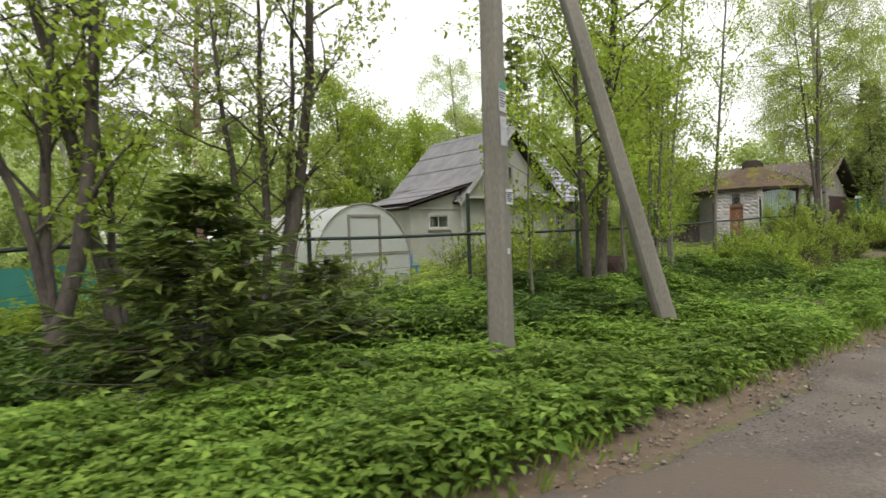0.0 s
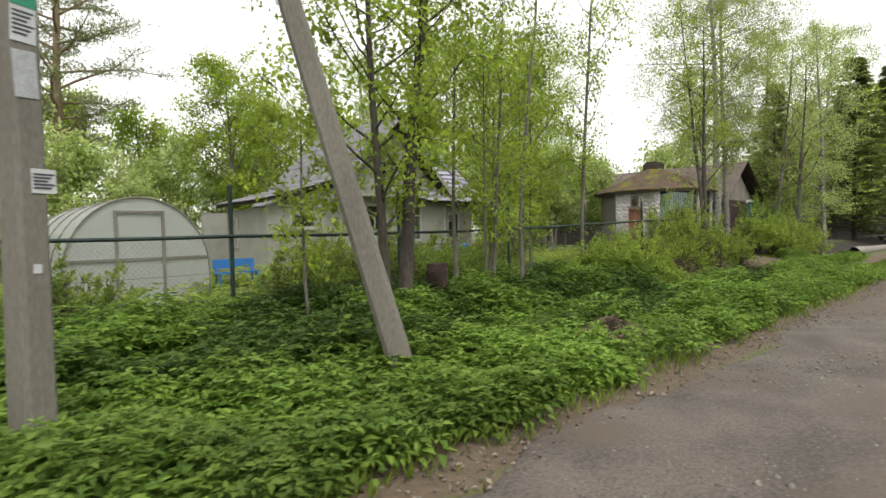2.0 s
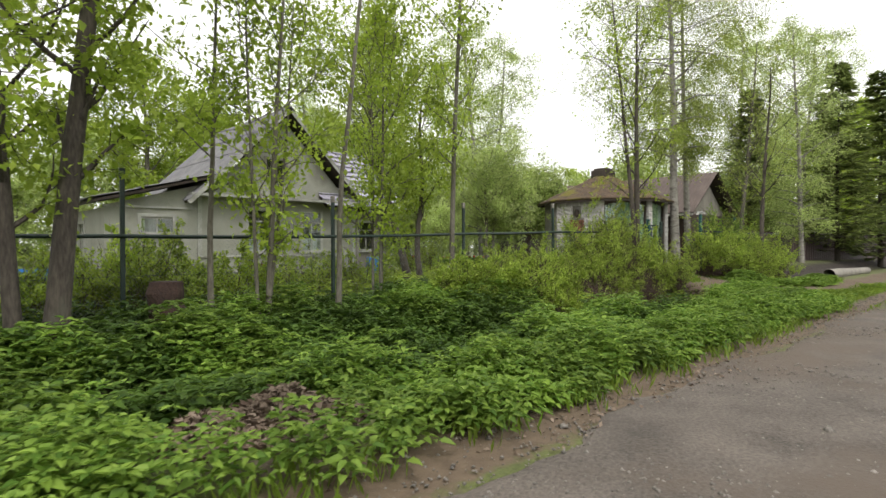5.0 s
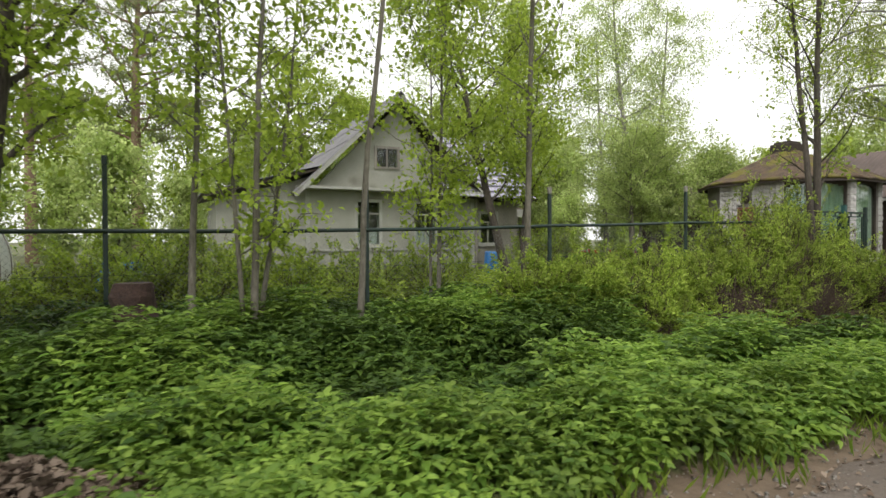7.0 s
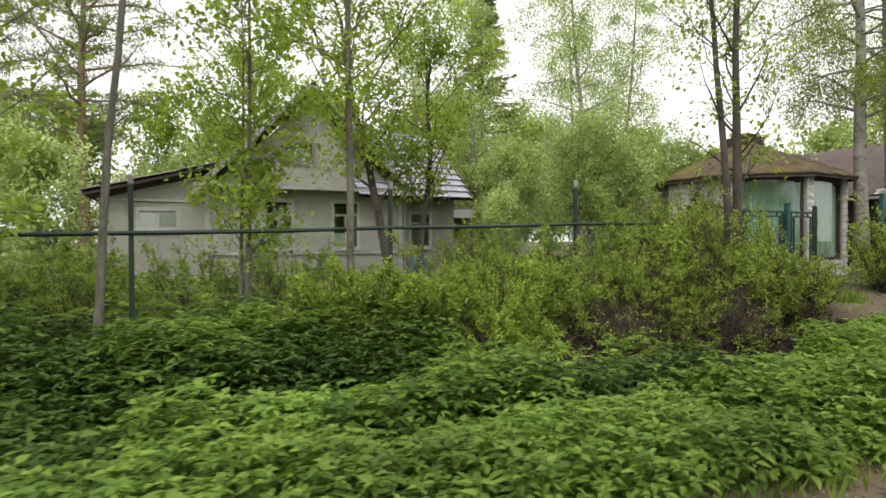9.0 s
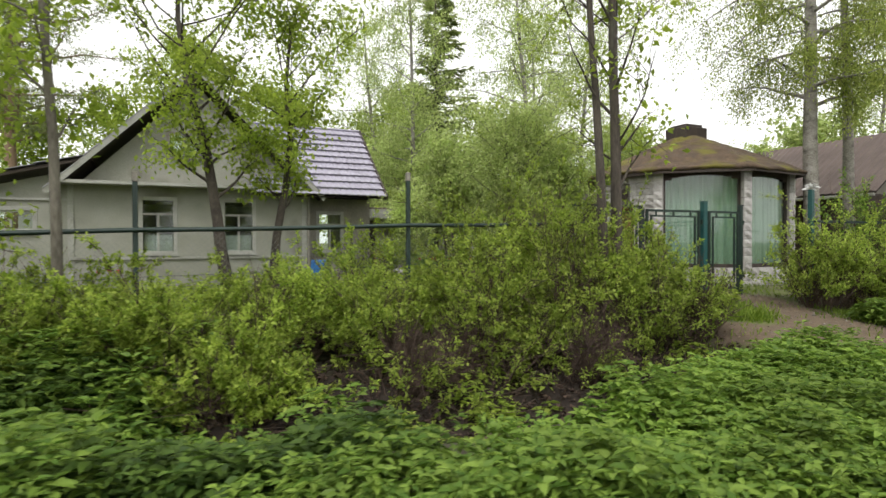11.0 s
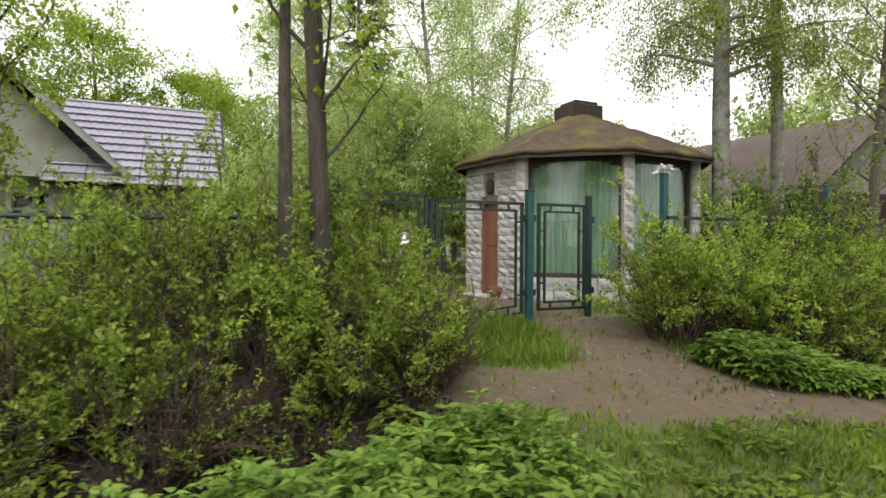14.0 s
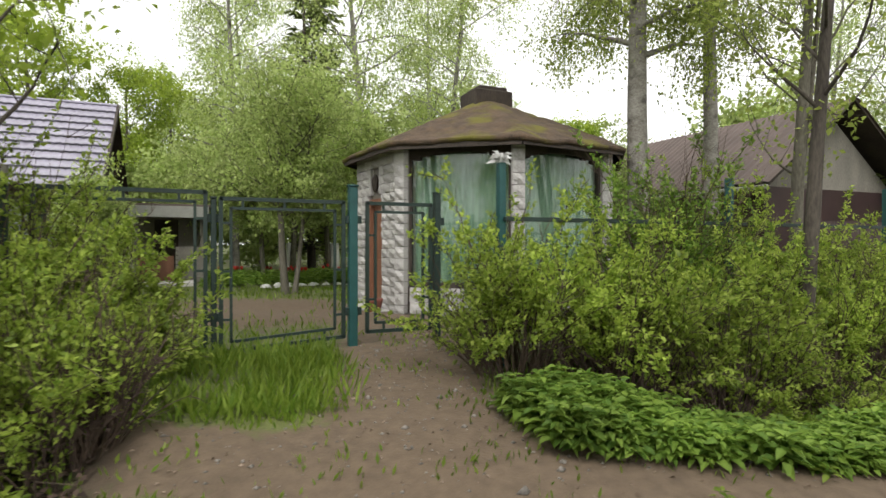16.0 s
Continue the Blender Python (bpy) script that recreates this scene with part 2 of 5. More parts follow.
def quick_mesh(name, verts, quads):
    me = bpy.data.meshes.new(name)
    verts, quads = np.asarray(verts, dtype=np.float32), np.asarray(quads, dtype=np.int32)
    k = quads.shape[1]
    me.vertices.add(len(verts))
    me.vertices.foreach_set("co", verts.ravel())
    me.loops.add(quads.size)
    me.loops.foreach_set("vertex_index", quads.ravel())
    me.polygons.add(len(quads))
    me.polygons.foreach_set("loop_start", np.arange(0, quads.size, k, dtype=np.int32))
    me.update(calc_edges=True)
    me.validate()
    return me


def unit(v):
    return v / np.maximum(np.linalg.norm(v, axis=-1, keepdims=True), 1e-9)


def tubes(lines, sides=6):
    """Round tubes along polylines of (points, radii)."""
    V, Q, n = [], [], 0
    ang = np.linspace(0, 2 * np.pi, sides, endpoint=False)
    for pts, rad in lines:
        pts = np.asarray(pts, float)
        d = unit(np.gradient(pts, axis=0))
        ref = np.where(np.abs(d[:, 2:3]) > 0.9, np.array([[1.0, 0, 0]]), np.array([[0, 0, 1.0]]))
        u = unit(np.cross(d, ref))
        w = np.cross(d, u)
        ring = pts[:, None] + np.asarray(rad)[:, None, None] * (u[:, None] * np.cos(ang)[None, :, None] + w[:, None] * np.sin(ang)[None, :, None])
        V.append(ring.reshape(-1, 3))
        for i in range(len(pts) - 1):
            a = n + i * sides + np.arange(sides)
            b = n + i * sides + (np.arange(sides) + 1) % sides
            Q.append(np.stack([a, b, b + sides, a + sides], 1))
        n += len(pts) * sides
    return np.concatenate(V), np.concatenate(Q)


def leaves(pos, along, size, rng, ratio=0.5, fold=0.15, flat=0.5):
    """Folded leaf blades at pos, pointing along, turned about, flat: how much they face up."""
    n = len(pos)
    along = unit(along)
    up = rng.normal(size=(n, 3)) * (1 - flat)
    up[:, 2] += flat * 1.5
    side = unit(np.cross(along, up))
    nor = np.cross(side, along)
    s = (size * rng.uniform(0.6, 1.25, n))[:, None]
    mid = pos + along * s * 0.42
    V = np.stack([pos, mid + side * s * ratio * 0.5 + nor * s * fold, pos + along * s - nor * s * fold * 0.5, mid - side * s * ratio * 0.5 + nor * s * fold], 1).reshape(-1, 3)
    return V, np.arange(n * 4).reshape(n, 4)


def blades(pos, along, size, rng, ratio=0.5, fold=0.12, flat=0.5, droop=0.2):
    """Pointed leaves of two halves folded on the midrib, tips hanging."""
    n = len(pos)
    along = unit(along)
    up = rng.normal(size=(n, 3)) * (1 - flat)
    up[:, 2] += flat * 1.5
    side = unit(np.cross(along, up))
    nor = np.cross(side, along)
    s = (size * rng.uniform(0.65, 1.25, n))[:, None]
    a = pos + along * s * 0.25 + nor * s * fold
    b = pos + along * s * 0.62 + nor * s * (fold * 0.7 - droop * 0.3)
    tip = pos + along * s * 0.98 - nor * s * droop
    w = side * s * ratio * 0.5
    V = np.stack([pos, a + w, b + w * 0.72, tip, b - w * 0.72, a - w], 1).reshape(-1, 3)
    k = (np.arange(n) * 6)[:, None]
    return V, np.concatenate([k + np.array([[0, 1, 2, 3]]), k + np.array([[0, 3, 4, 5]])])


def cloud(x, y, size, seed):
    """Smooth uneven patches from 0 to 1 of about the given size."""
    g = np.random.default_rng(seed).uniform(0, 1, (64, 64))
    u, v = np.asarray(x, float) / size + 100, np.asarray(y, float) / size + 100
    i, j = np.floor(u).astype(int), np.floor(v).astype(int)
    fu, fv = u - i, v - j
    fu, fv = fu * fu * (3 - 2 * fu), fv * fv * (3 - 2 * fv)
    i, j, k, l = i % 64, j % 64, (i + 1) % 64, (j + 1) % 64
    return (g[i, j] * (1 - fu) + g[k, j] * fu) * (1 - fv) + (g[i, l] * (1 - fu) + g[k, l] * fu) * fv


def mesh_part(name, vq, mat, parent=None, label="", smooth=False):
    me = quick_mesh(name, *vq)
    me.materials.append(mat)
    if smooth:
        me.shade_smooth()
    ob = new(name, me)
    ob.parent = parent
    if label:
        tagged(ob, label)
    return ob


# ---- ground ----
def step(a, b, v):
    t = np.clip((v - a) / (b - a), 0, 1)
    return t * t * (3 - 2 * t)


def height(x, y):
    x, y = np.asarray(x, float), np.asarray(y, float)
    rise = step(4.2, 9.8, y) * (0.16 + 0.38 * step(21, 26.5, x))
    shoulder = 0.10 * step(3.5, 4.3, y) * (1 - step(24.5, 26.5, x))
    line = np.interp(x, [8, 14, 18, 20.5, 26], [6.5, 6.3, 6.7, 7.2, 7.35])
    ditch = np.exp(-((y - line) / 0.8) ** 2) * (0.8 * step(16, 20.5, x) * (1 - step(24.6, 26.0, x)) + 0.42 * step(7, 12, x) * (1 - step(16, 20, x)) + 0.35 * step(29.3, 31, x))
    bumps = 0.035 * np.sin(x * 1.7 + y) * np.sin(y * 1.3 - 0.6 * x) * step(4.0, 5.0, y)
    road = -0.03 * (1 - step(3.0, 3.7, y)) * step(-6.5, -5.5, y)
    return rise + shoulder - ditch + bumps + road


def hz(x, y):
    return float(height(x, y))


def spur_line(x):
    """The trodden track that leaves the gate path along the road."""
    return np.maximum(7.65 - (np.asarray(x, float) - 25.7) * 0.42, 5.3)


def dirt_mask(x, y):
    """Bare trodden soil: the path to the gate and on to the pavilion and shed, and the ditch."""
    cx = 27.35 + (y - 6.0) * 0.29
    path = np.exp(-((x - cx) / 0.8) ** 4) * step(6.2, 7.0, y) * (1 - step(13, 15, y))
    spur = np.exp(-((y - spur_line(x)) / 0.5) ** 4) * step(25.2, 25.9, x)
    yard = np.exp(-(((x - 27.3) / 1.6) ** 4 + ((y - 14.2) / 2.4) ** 4))
    edge = np.exp(-((y - 3.65) / 0.35) ** 2)
    return np.clip(path + spur + yard + edge, 0, 1)


def soil_shade_mask(x, y):
    """Soil darkened for shade: in the ditch, under the hedges and between the weeds."""
    ditch = np.exp(-((y - 7.6) / 1.3) ** 4) * step(16.5, 19, x) * (1 - step(25.2, 26, x))
    under_weeds = 0.75 * step(4.3, 4.9, y) * (1 - step(9.2, 10.2, y)) * (1 - step(24.5, 25.5, x))
    return np.clip(np.maximum(ditch, under_weeds) + np.exp(-((y - 8.1) / 0.9) ** 4) * step(29.2, 30.2, x), 0, 1)


gx = np.concatenate([[-800, -250, -90, -40, -22], np.arange(-14, 46, 0.3), [50, 60, 80, 130, 300, 900]])
gy = np.concatenate([[-800, -250, -80, -30, -15], np.arange(-8, 30, 0.25), [33, 40, 55, 90, 250, 900]])
GX, GY = np.meshgrid(gx, gy, indexing="ij")
GV = np.stack([GX, GY, height(GX, GY)], -1).reshape(-1, 3)
ni, nj = len(gx), len(gy)
I, J = np.meshgrid(np.arange(ni - 1), np.arange(nj - 1), indexing="ij")
base = (I * nj + J).ravel()
GQ = np.stack([base, base + nj, base + nj + 1, base + 1], 1)

SOIL = material("soil_and_grass", (0.0532, 0.0646, 0.019), (0.11, 0.125, 0.0342), 1.2, 40, 0.95, 0, 0.6, 0.03, (0.0836, 0.0646, 0.0456), 1.5, 0.56)
_n, _l = SOIL.node_tree.nodes, SOIL.node_tree.links
_p = _n["Principled BSDF"]
_prev = _p.inputs["Base Color"].links[0].from_socket
_a = _n.new("ShaderNodeAttribute")
_a.attribute_name = "dirt"
_d = _n.new("ShaderNodeValToRGB")
_d.color_ramp.elements[0].color, _d.color_ramp.elements[1].color = (0.05, 0.034, 0.021, 1), (0.15, 0.108, 0.07, 1)
_no = _n.new("ShaderNodeTexNoise")
_no.inputs["Scale"].default_value, _no.inputs["Detail"].default_value = 9.0, 12
_tc = _n.new("ShaderNodeTexCoord")
_l.new(_tc.outputs["Object"], _no.inputs["Vector"])
_l.new(_no.outputs[0], _d.inputs[0])
_m = _n.new("ShaderNodeMix")
_m.data_type = "RGBA"
_ad = _n.new("ShaderNodeMath")
_ad.operation = "ADD"
_su = _n.new("ShaderNodeMath")
_su.operation = "MULTIPLY_ADD"
_su.inputs[1].default_value, _su.inputs[2].default_value = 0.9, -0.45
_l.new(_no.outputs[0], _su.inputs[0])
_l.new(_a.outputs["Fac"], _ad.inputs[0])
_l.new(_su.outputs[0], _ad.inputs[1])
_rr = _n.new("ShaderNodeMapRange")
_rr.inputs["From Min"].default_value, _rr.inputs["From Max"].default_value = 0.3, 0.6
_l.new(_ad.outputs[0], _rr.inputs["Value"])
_l.new(_rr.outputs[0], _m.inputs["Factor"])
_l.new(_prev, _m.inputs["A"])
_l.new(_d.outputs[0], _m.inputs["B"])
_w = _n.new("ShaderNodeAttribute")
_w.attribute_name = "soil_shade"
_k = _n.new("ShaderNodeMix")
_k.data_type = "RGBA"
# near-black soil colour stands for shade in the ditch and below plants
_k.inputs["B"].default_value = (0.02, 0.0135, 0.0095, 1)
_l.new(_w.outputs["Fac"], _k.inputs["Factor"])
_l.new(_m.outputs["Result"], _k.inputs["A"])
_l.new(_k.outputs["Result"], _p.inputs["Base Color"])

ground = mesh_part("ground", (GV, GQ), SOIL, smooth=True)
tagged(ground, "grassy soil with bare trodden earth path and ditch", "ground", kind="structure")
attr = ground.data.attributes.new("dirt", "FLOAT", "POINT")
attr.data.foreach_set("value", dirt_mask(GV[:, 0], GV[:, 1]).astype(np.float32))

attr = ground.data.attributes.new("soil_shade", "FLOAT", "POINT")
attr.data.foreach_set("value", soil_shade_mask(GV[:, 0], GV[:, 1]).astype(np.float32))

# gravel road
rng = np.random.default_rng(3)
rx = np.concatenate([[-300, -100, -40, -20], np.arange(-12, 48, 0.25), [60, 100, 300]])
rt = np.concatenate([np.linspace(0, 0.9, 30), np.linspace(0.91, 1, 8)])
edge = 3.62 - 0.2 * step(2, 6, rx) + 0.14 * np.sin(rx * 0.9) + 0.09 * np.sin(rx * 2.3 + 1) + rng.uniform(-0.08, 0.08, len(rx)) - 0.3 * step(24, 30, rx)
RX, RT = np.meshgrid(rx, rt, indexing="ij")
RY = -5.6 + (edge[:, None] + 5.6) * RT
RZ = 0.012 + 0.012 * np.sin(RX * 1.3 + RY * 2) * np.sin(RY * 1.7) - 0.05 * np.exp(-((RY - 0.2) / 0.5) ** 2) * 0.5 - 0.035 * (RT > 0.995)
RV = np.stack([RX, RY, RZ], -1).reshape(-1, 3)
I, J = np.meshgrid(np.arange(len(rx) - 1), np.arange(len(rt) - 1), indexing="ij")
b0 = (I * len(rt) + J).ravel()
road = mesh_part("road", (RV, np.stack([b0, b0 + len(rt), b0 + len(rt) + 1, b0 + 1], 1)), GRAVEL, smooth=True)
tagged(road, "worn grey-brown gravel road with stones", "road", kind="structure")


def stones(name, n, xr, yr, size, mat, label, seed):
    r = np.random.default_rng(seed)
    c = np.stack([r.uniform(*xr, n), yr[0] + (yr[1] - yr[0]) * r.uniform(0, 1, n) ** 0.6, np.zeros(n)], 1)
    c[:, 2] = np.maximum(height(c[:, 0], c[:, 1]), 0.008)
    s = size * np.exp(r.normal(0, 0.45, n))
    octa = np.array([[1, 0, 0], [0, 1, 0], [-1, 0, 0], [0, -1, 0], [0, 0, 0.7], [0, 0, -0.5]])
    V = c[:, None] + octa[None] * s[:, None, None] * r.uniform(0.6, 1.3, (n, 6, 1))
    F = np.array([[0, 1, 4], [1, 2, 4], [2, 3, 4], [3, 0, 4], [1, 0, 5], [2, 1, 5], [3, 2, 5], [0, 3, 5]])
    Q = (np.arange(n) * 6)[:, None, None] + F[None]
    return tagged(mesh_part(name, (V.reshape(-1, 3), Q.reshape(-1, 3)), mat), label, "gravel", kind="stuff")


PEBBLE = material("pebble", (0.0836, 0.076, 0.0646), (0.213, 0.19, 0.167), 8, 60, 0.9, island=0.3)
stones("gravel_stones", 26000, (-3, 30), (-3.0, 3.9), 0.011, PEBBLE, "small grey stones loose on the road", 5)
stones("path_stones", 1200, (26, 30.5), (5.8, 9.8), 0.012, PEBBLE, "small stones trodden into the earth path", 6)


# ---- low plants ----
def plants(name, pts, tall, leaf, mat, label, seed, nodes=3, pair=5, flat=0.72, ratio=0.52, mound=0.6):
    """Stems carrying whorls of pointed leaves, standing in uneven mounds."""
    r = np.random.default_rng(seed)
    n = len(pts)
    h = tall * r.uniform(0.75, 1.1, n) * (1 - mound + 1.5 * mound * cloud(pts[:, 0], pts[:, 1], 0.55, seed))
    lean = r.normal(0, 0.16, (n, 2))
    big = r.uniform(0.75, 1.25, n)
    P, A, S = [], [], []
    az0 = r.uniform(0, 6.3, n)
    for k in range(nodes):
        z = h * (1.0 - 0.3 * k) * r.uniform(0.92, 1.05, n)
        for j in range(pair):
            az = az0 + k * 0.6 + j * 6.283 / pair + r.normal(0, 0.22, n)
            out = np.stack([np.cos(az), np.sin(az), r.normal(0.22 if k == 0 else -0.05, 0.2, n)], 1)
            q = np.stack([pts[:, 0] + lean[:, 0] * z, pts[:, 1] + lean[:, 1] * z, pts[:, 2] + z], 1)
            q += out * (leaf * (0.12 + 0.25 * k))
            P.append(q)
            A.append(out)
            S.append(big * leaf * (0.85 + 0.15 * k))
    P, A, S = np.concatenate(P), np.concatenate(A), np.concatenate(S)
    return tagged(mesh_part(name, blades(P, A, S, r, ratio, 0.1, flat), mat), label, "plants", kind="stuff")


def scatter(n, xr, yr, seed, keep=None):
    r = np.random.default_rng(seed)
    x, y = r.uniform(*xr, n), r.uniform(*yr, n)
    if keep is not None:
        k = r.uniform(0, 1, n) < keep(x, y)
        x, y = x[k], y[k]
    return np.stack([x, y, height(x, y)], 1)


def patchy(x, y, f=1.0, lo=0.25):
    v = 0.5 + 0.25 * np.sin(x * 1.9 * f + 1.3 * np.sin(y * 1.1 * f)) + 0.25 * np.sin(y * 2.3 * f + x * 0.7 * f)
    return np.clip(lo + v, 0, 1)


def bank_edge(x):
    return np.interp(x, [0, 4, 8, 11.4, 16.5, 21.5, 23.3, 24.8, 26], [6.9, 6.6, 5.6, 5.1, 4.9, 5.4, 6.0, 6.4, 6.6])


def verge(x, y):
    far = bank_edge(x) + 0.35 * (cloud(x, y, 0.7, 3) - 0.5)
    d = np.exp(-(((x - 11.2) / 1.15) ** 4 + ((y - 4.7) / 0.8) ** 4))
    return step(3.65, 3.95, y + 0.3 * (cloud(x, y, 0.8, 4) - 0.5)) * (1 - step(far - 0.12, far + 0.12, y)) * (1 - d) * (1 - step(24.6, 25.6, x + 0.5 * np.sin(y * 3))) * (0.6 + 0.4 * cloud(x, y, 0.4, 5))


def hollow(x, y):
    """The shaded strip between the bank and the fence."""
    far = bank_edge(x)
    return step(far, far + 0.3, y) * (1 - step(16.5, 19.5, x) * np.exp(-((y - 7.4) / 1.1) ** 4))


plants("nettle_patch", scatter(26000, (-4, 26), (3.5, 7.0), 11, verge), 0.38, 0.082, LEAF_NETTLE, "bright green nettles and ground elder along the verge", 12)
# these weeds have tree shade put into their leaf colour
plants("weed_patch", scatter(20000, (-4, 20), (4.9, 10.2), 13, lambda x, y: hollow(x, y) * (0.35 + 0.65 * step(0.3, 0.55, cloud(x, y, 0.9, 6)))), 0.42, 0.1, LEAF_SHADED, "green weeds before the fence, leaf colour darkened for the trees' shade", 14)
plants("light_weed_patch", scatter(12000, (4, 20), (5.2, 9.0), 15, lambda x, y: hollow(x, y) * step(0.5, 0.7, cloud(x, y, 1.1, 7))), 0.55, 0.095, LEAF_NETTLE, "taller light green weeds among the dark ones", 16, nodes=4)
plants("ditch_weeds", scatter(900, (17, 25.3), (6.0, 8.2), 17, lambda x, y: step(0.5, 0.75, cloud(x, y, 0.7, 8))), 0.3, 0.10, LEAF_BUSH, "scattered light green weeds in the dark ditch", 18)
plants("nettle_clump", scatter(5000, (28.5, 34), (5.3, 8.2), 19, lambda x, y: step(spur_line(x) + 0.2, spur_line(x) + 0.35, y) * (1 - step(spur_line(x) + 1.0, spur_line(x) + 1.3, y))), 0.3, 0.09, LEAF_NETTLE, "bright green nettle clump beside the earth path", 20)
plants("garden_weeds", scatter(5000, (-6, 24.5), (10.0, 17.5), 21, lambda x, y: patchy(x, y, 0.7, 0.2) * (1 - np.exp(-(((x - 10.8) / 1.8) ** 4 + ((y - 13.5) / 2.5) ** 4)))), 0.5, 0.12, LEAF_TREE, "tall weeds in the overgrown garden", 22)


def grass(name, pts, tall, seed, label, width=0.011):
    r = np.random.default_rng(seed)
    n = len(pts)
    az = r.uniform(0, 6.3, n)
    a = np.stack([np.cos(az) * 0.45, np.sin(az) * 0.45, np.ones(n)], 1) + r.normal(0, 0.15, (n, 3))
    return tagged(mesh_part(name, leaves(pts, a, tall, r, width / tall * 2, 0.0, 0.0), GRASS), label, "grass", kind="stuff")


grass("verge_grass", scatter(14000, (-3, 26), (3.45, 4.5), 31, lambda x, y: step(0.25, 0.7, cloud(x, y, 0.6, 9)) * np.exp(-((y - 3.85) / 0.25) ** 2)), 0.17, 32, "grass tufts along the road edge")
grass("path_grass", scatter(66000, (24.0, 36), (3.3, 8.3), 33, lambda x, y: np.clip(1.05 - dirt_mask(x, y) * 1.6, 0, 1) * patchy(x, y, 1.2, 0.2)), 0.085, 34, "short trampled grass beside the road")
grass("gate_grass", scatter(6500, (25.2, 27.6), (7.9, 9.8), 35, lambda x, y: (1 - dirt_mask(x, y)) * patchy(x, y, 1.6, 0.1)), 0.2, 36, "tall fresh grass below the gate")
grass("lawn_grass", scatter(26000, (8, 31), (10.2, 19), 37, lambda x, y: (1 - dirt_mask(x, y)) * np.where(x > 24, 1, np.exp(-((x - 11) / 2) ** 4))), 0.12, 38, "mown lawn behind the fence")
plants("clover_patch", scatter(1600, (24.5, 34), (3.6, 6.2), 39, lambda x, y: patchy(x, y, 1.5, 0.0) * (1 - dirt_mask(x, y))), 0.09, 0.075, GRASS, "low broad-leaved weeds in the trampled grass", 40, nodes=2)


def litter(name, n, xr, yr, seed, label, keep=None, size=0.06, lift=0.02, dome=None, mat=None):
    r = np.random.default_rng(seed)
    p = scatter(n, xr, yr, seed, keep)
    p[:, 2] = np.maximum(p[:, 2], 0.0) * (p[:, 1] < 4) + p[:, 2] * (p[:, 1] >= 4) + r.uniform(0.005, lift, len(p))
    if dome is not None:
        p[:, 2] += dome(p[:, 0], p[:, 1])
    a = r.normal(size=(len(p), 3)) * np.array([1, 1, 0.35])
    return tagged(mesh_part(name, leaves(p, a, size, r, 0.6, 0.15, 0.6), mat or DRYLEAF), label, "dry leaves", kind="stuff")


litter("leaf_litter", 4200, (-3, 26), (3.2, 4.1), 41, "dry brown leaves along the road edge", lambda x, y: patchy(x, y, 1.1, -0.1), 0.05)
litter("ditch_litter", 7000, (17.5, 25.6), (6.3, 8.6), 42, "dead brown leaves in the ditch, colour darkened for shade", mat=SHADELEAF, size=0.075, lift=0.05)
litter("path_litter", 900, (25.5, 33), (5.2, 9.8), 47, "dry leaf scraps trodden into the path", None, 0.035)
grass("path_tufts", scatter(7000, (25.2, 31), (5.2, 10.5), 48, lambda x, y: patchy(x * 1.7, y * 1.7, 1.6, -0.35)), 0.07, 49, "sparse grass tufts in the trodden path")
litter("bank_litter", 1500, (29.5, 34), (7.2, 9.0), 43, "dead leaves under the hedge")

_r = np.random.default_rng(45)
_t = []
for _i in range(260):
    _x, _y = _r.uniform(17.8, 25.4), _r.uniform(6.9, 8.4)
    _t.append((np.array([(_x, _y, hz(_x, _y)), (_x + _r.normal(0, 0.15), _y - _r.uniform(0, 0.2), hz(_x, _y) + _r.uniform(0.1, 0.3)), (_x + _r.normal(0, 0.35), _y - _r.uniform(0.1, 0.5), hz(_x, _y) + _r.uniform(0.0, 0.45))]), np.array([0.007, 0.005, 0.002])))
tagged(mesh_part("dead_twigs", tubes(_t, 4), TWIG), "dead brown twigs leaning in the ditch", "twigs", kind="stuff")

pile = thing("leaf_pile", 11.3, 4.85, hz(11.3, 4.85), "low heap of raked dry brown leaves on the verge", "leaf pile")
pile["kind"] = "stuff"
_r = np.random.default_rng(44)
_q = _r.normal(0, 1, (5200, 2))
_q = _q / np.maximum(1, np.linalg.norm(_q, axis=1, keepdims=True)) * np.sqrt(_r.uniform(0, 1, (5200, 1)))
_z = 0.27 * (1 - (_q ** 2).sum(1)) * (0.75 + 0.25 * np.sin(_q[:, 0] * 7)) * _r.uniform(0.75, 1.05, 5200) + 0.01
mesh_part("leaves", leaves(np.stack([_q[:, 0] * 0.85, _q[:, 1] * 0.5, _z], 1), _r.normal(size=(5200, 3)) * np.array([1, 1, 0.5]), 0.07, _r, 0.6, 0.2, 0.5), DRYLEAF, pile)


# ---- trees ----
def curve_line(start, direction, length, r, steps=5, bend=0.0, wob=0.08):
    d = unit(np.asarray(direction, float))
    pts = [np.asarray(start, float)]
    for i in range(steps):
        d = unit(d + np.array([0, 0, bend / steps]) + r.normal(0, wob, 3))
        pts.append(pts[-1] + d * length / steps)
    return np.array(pts)


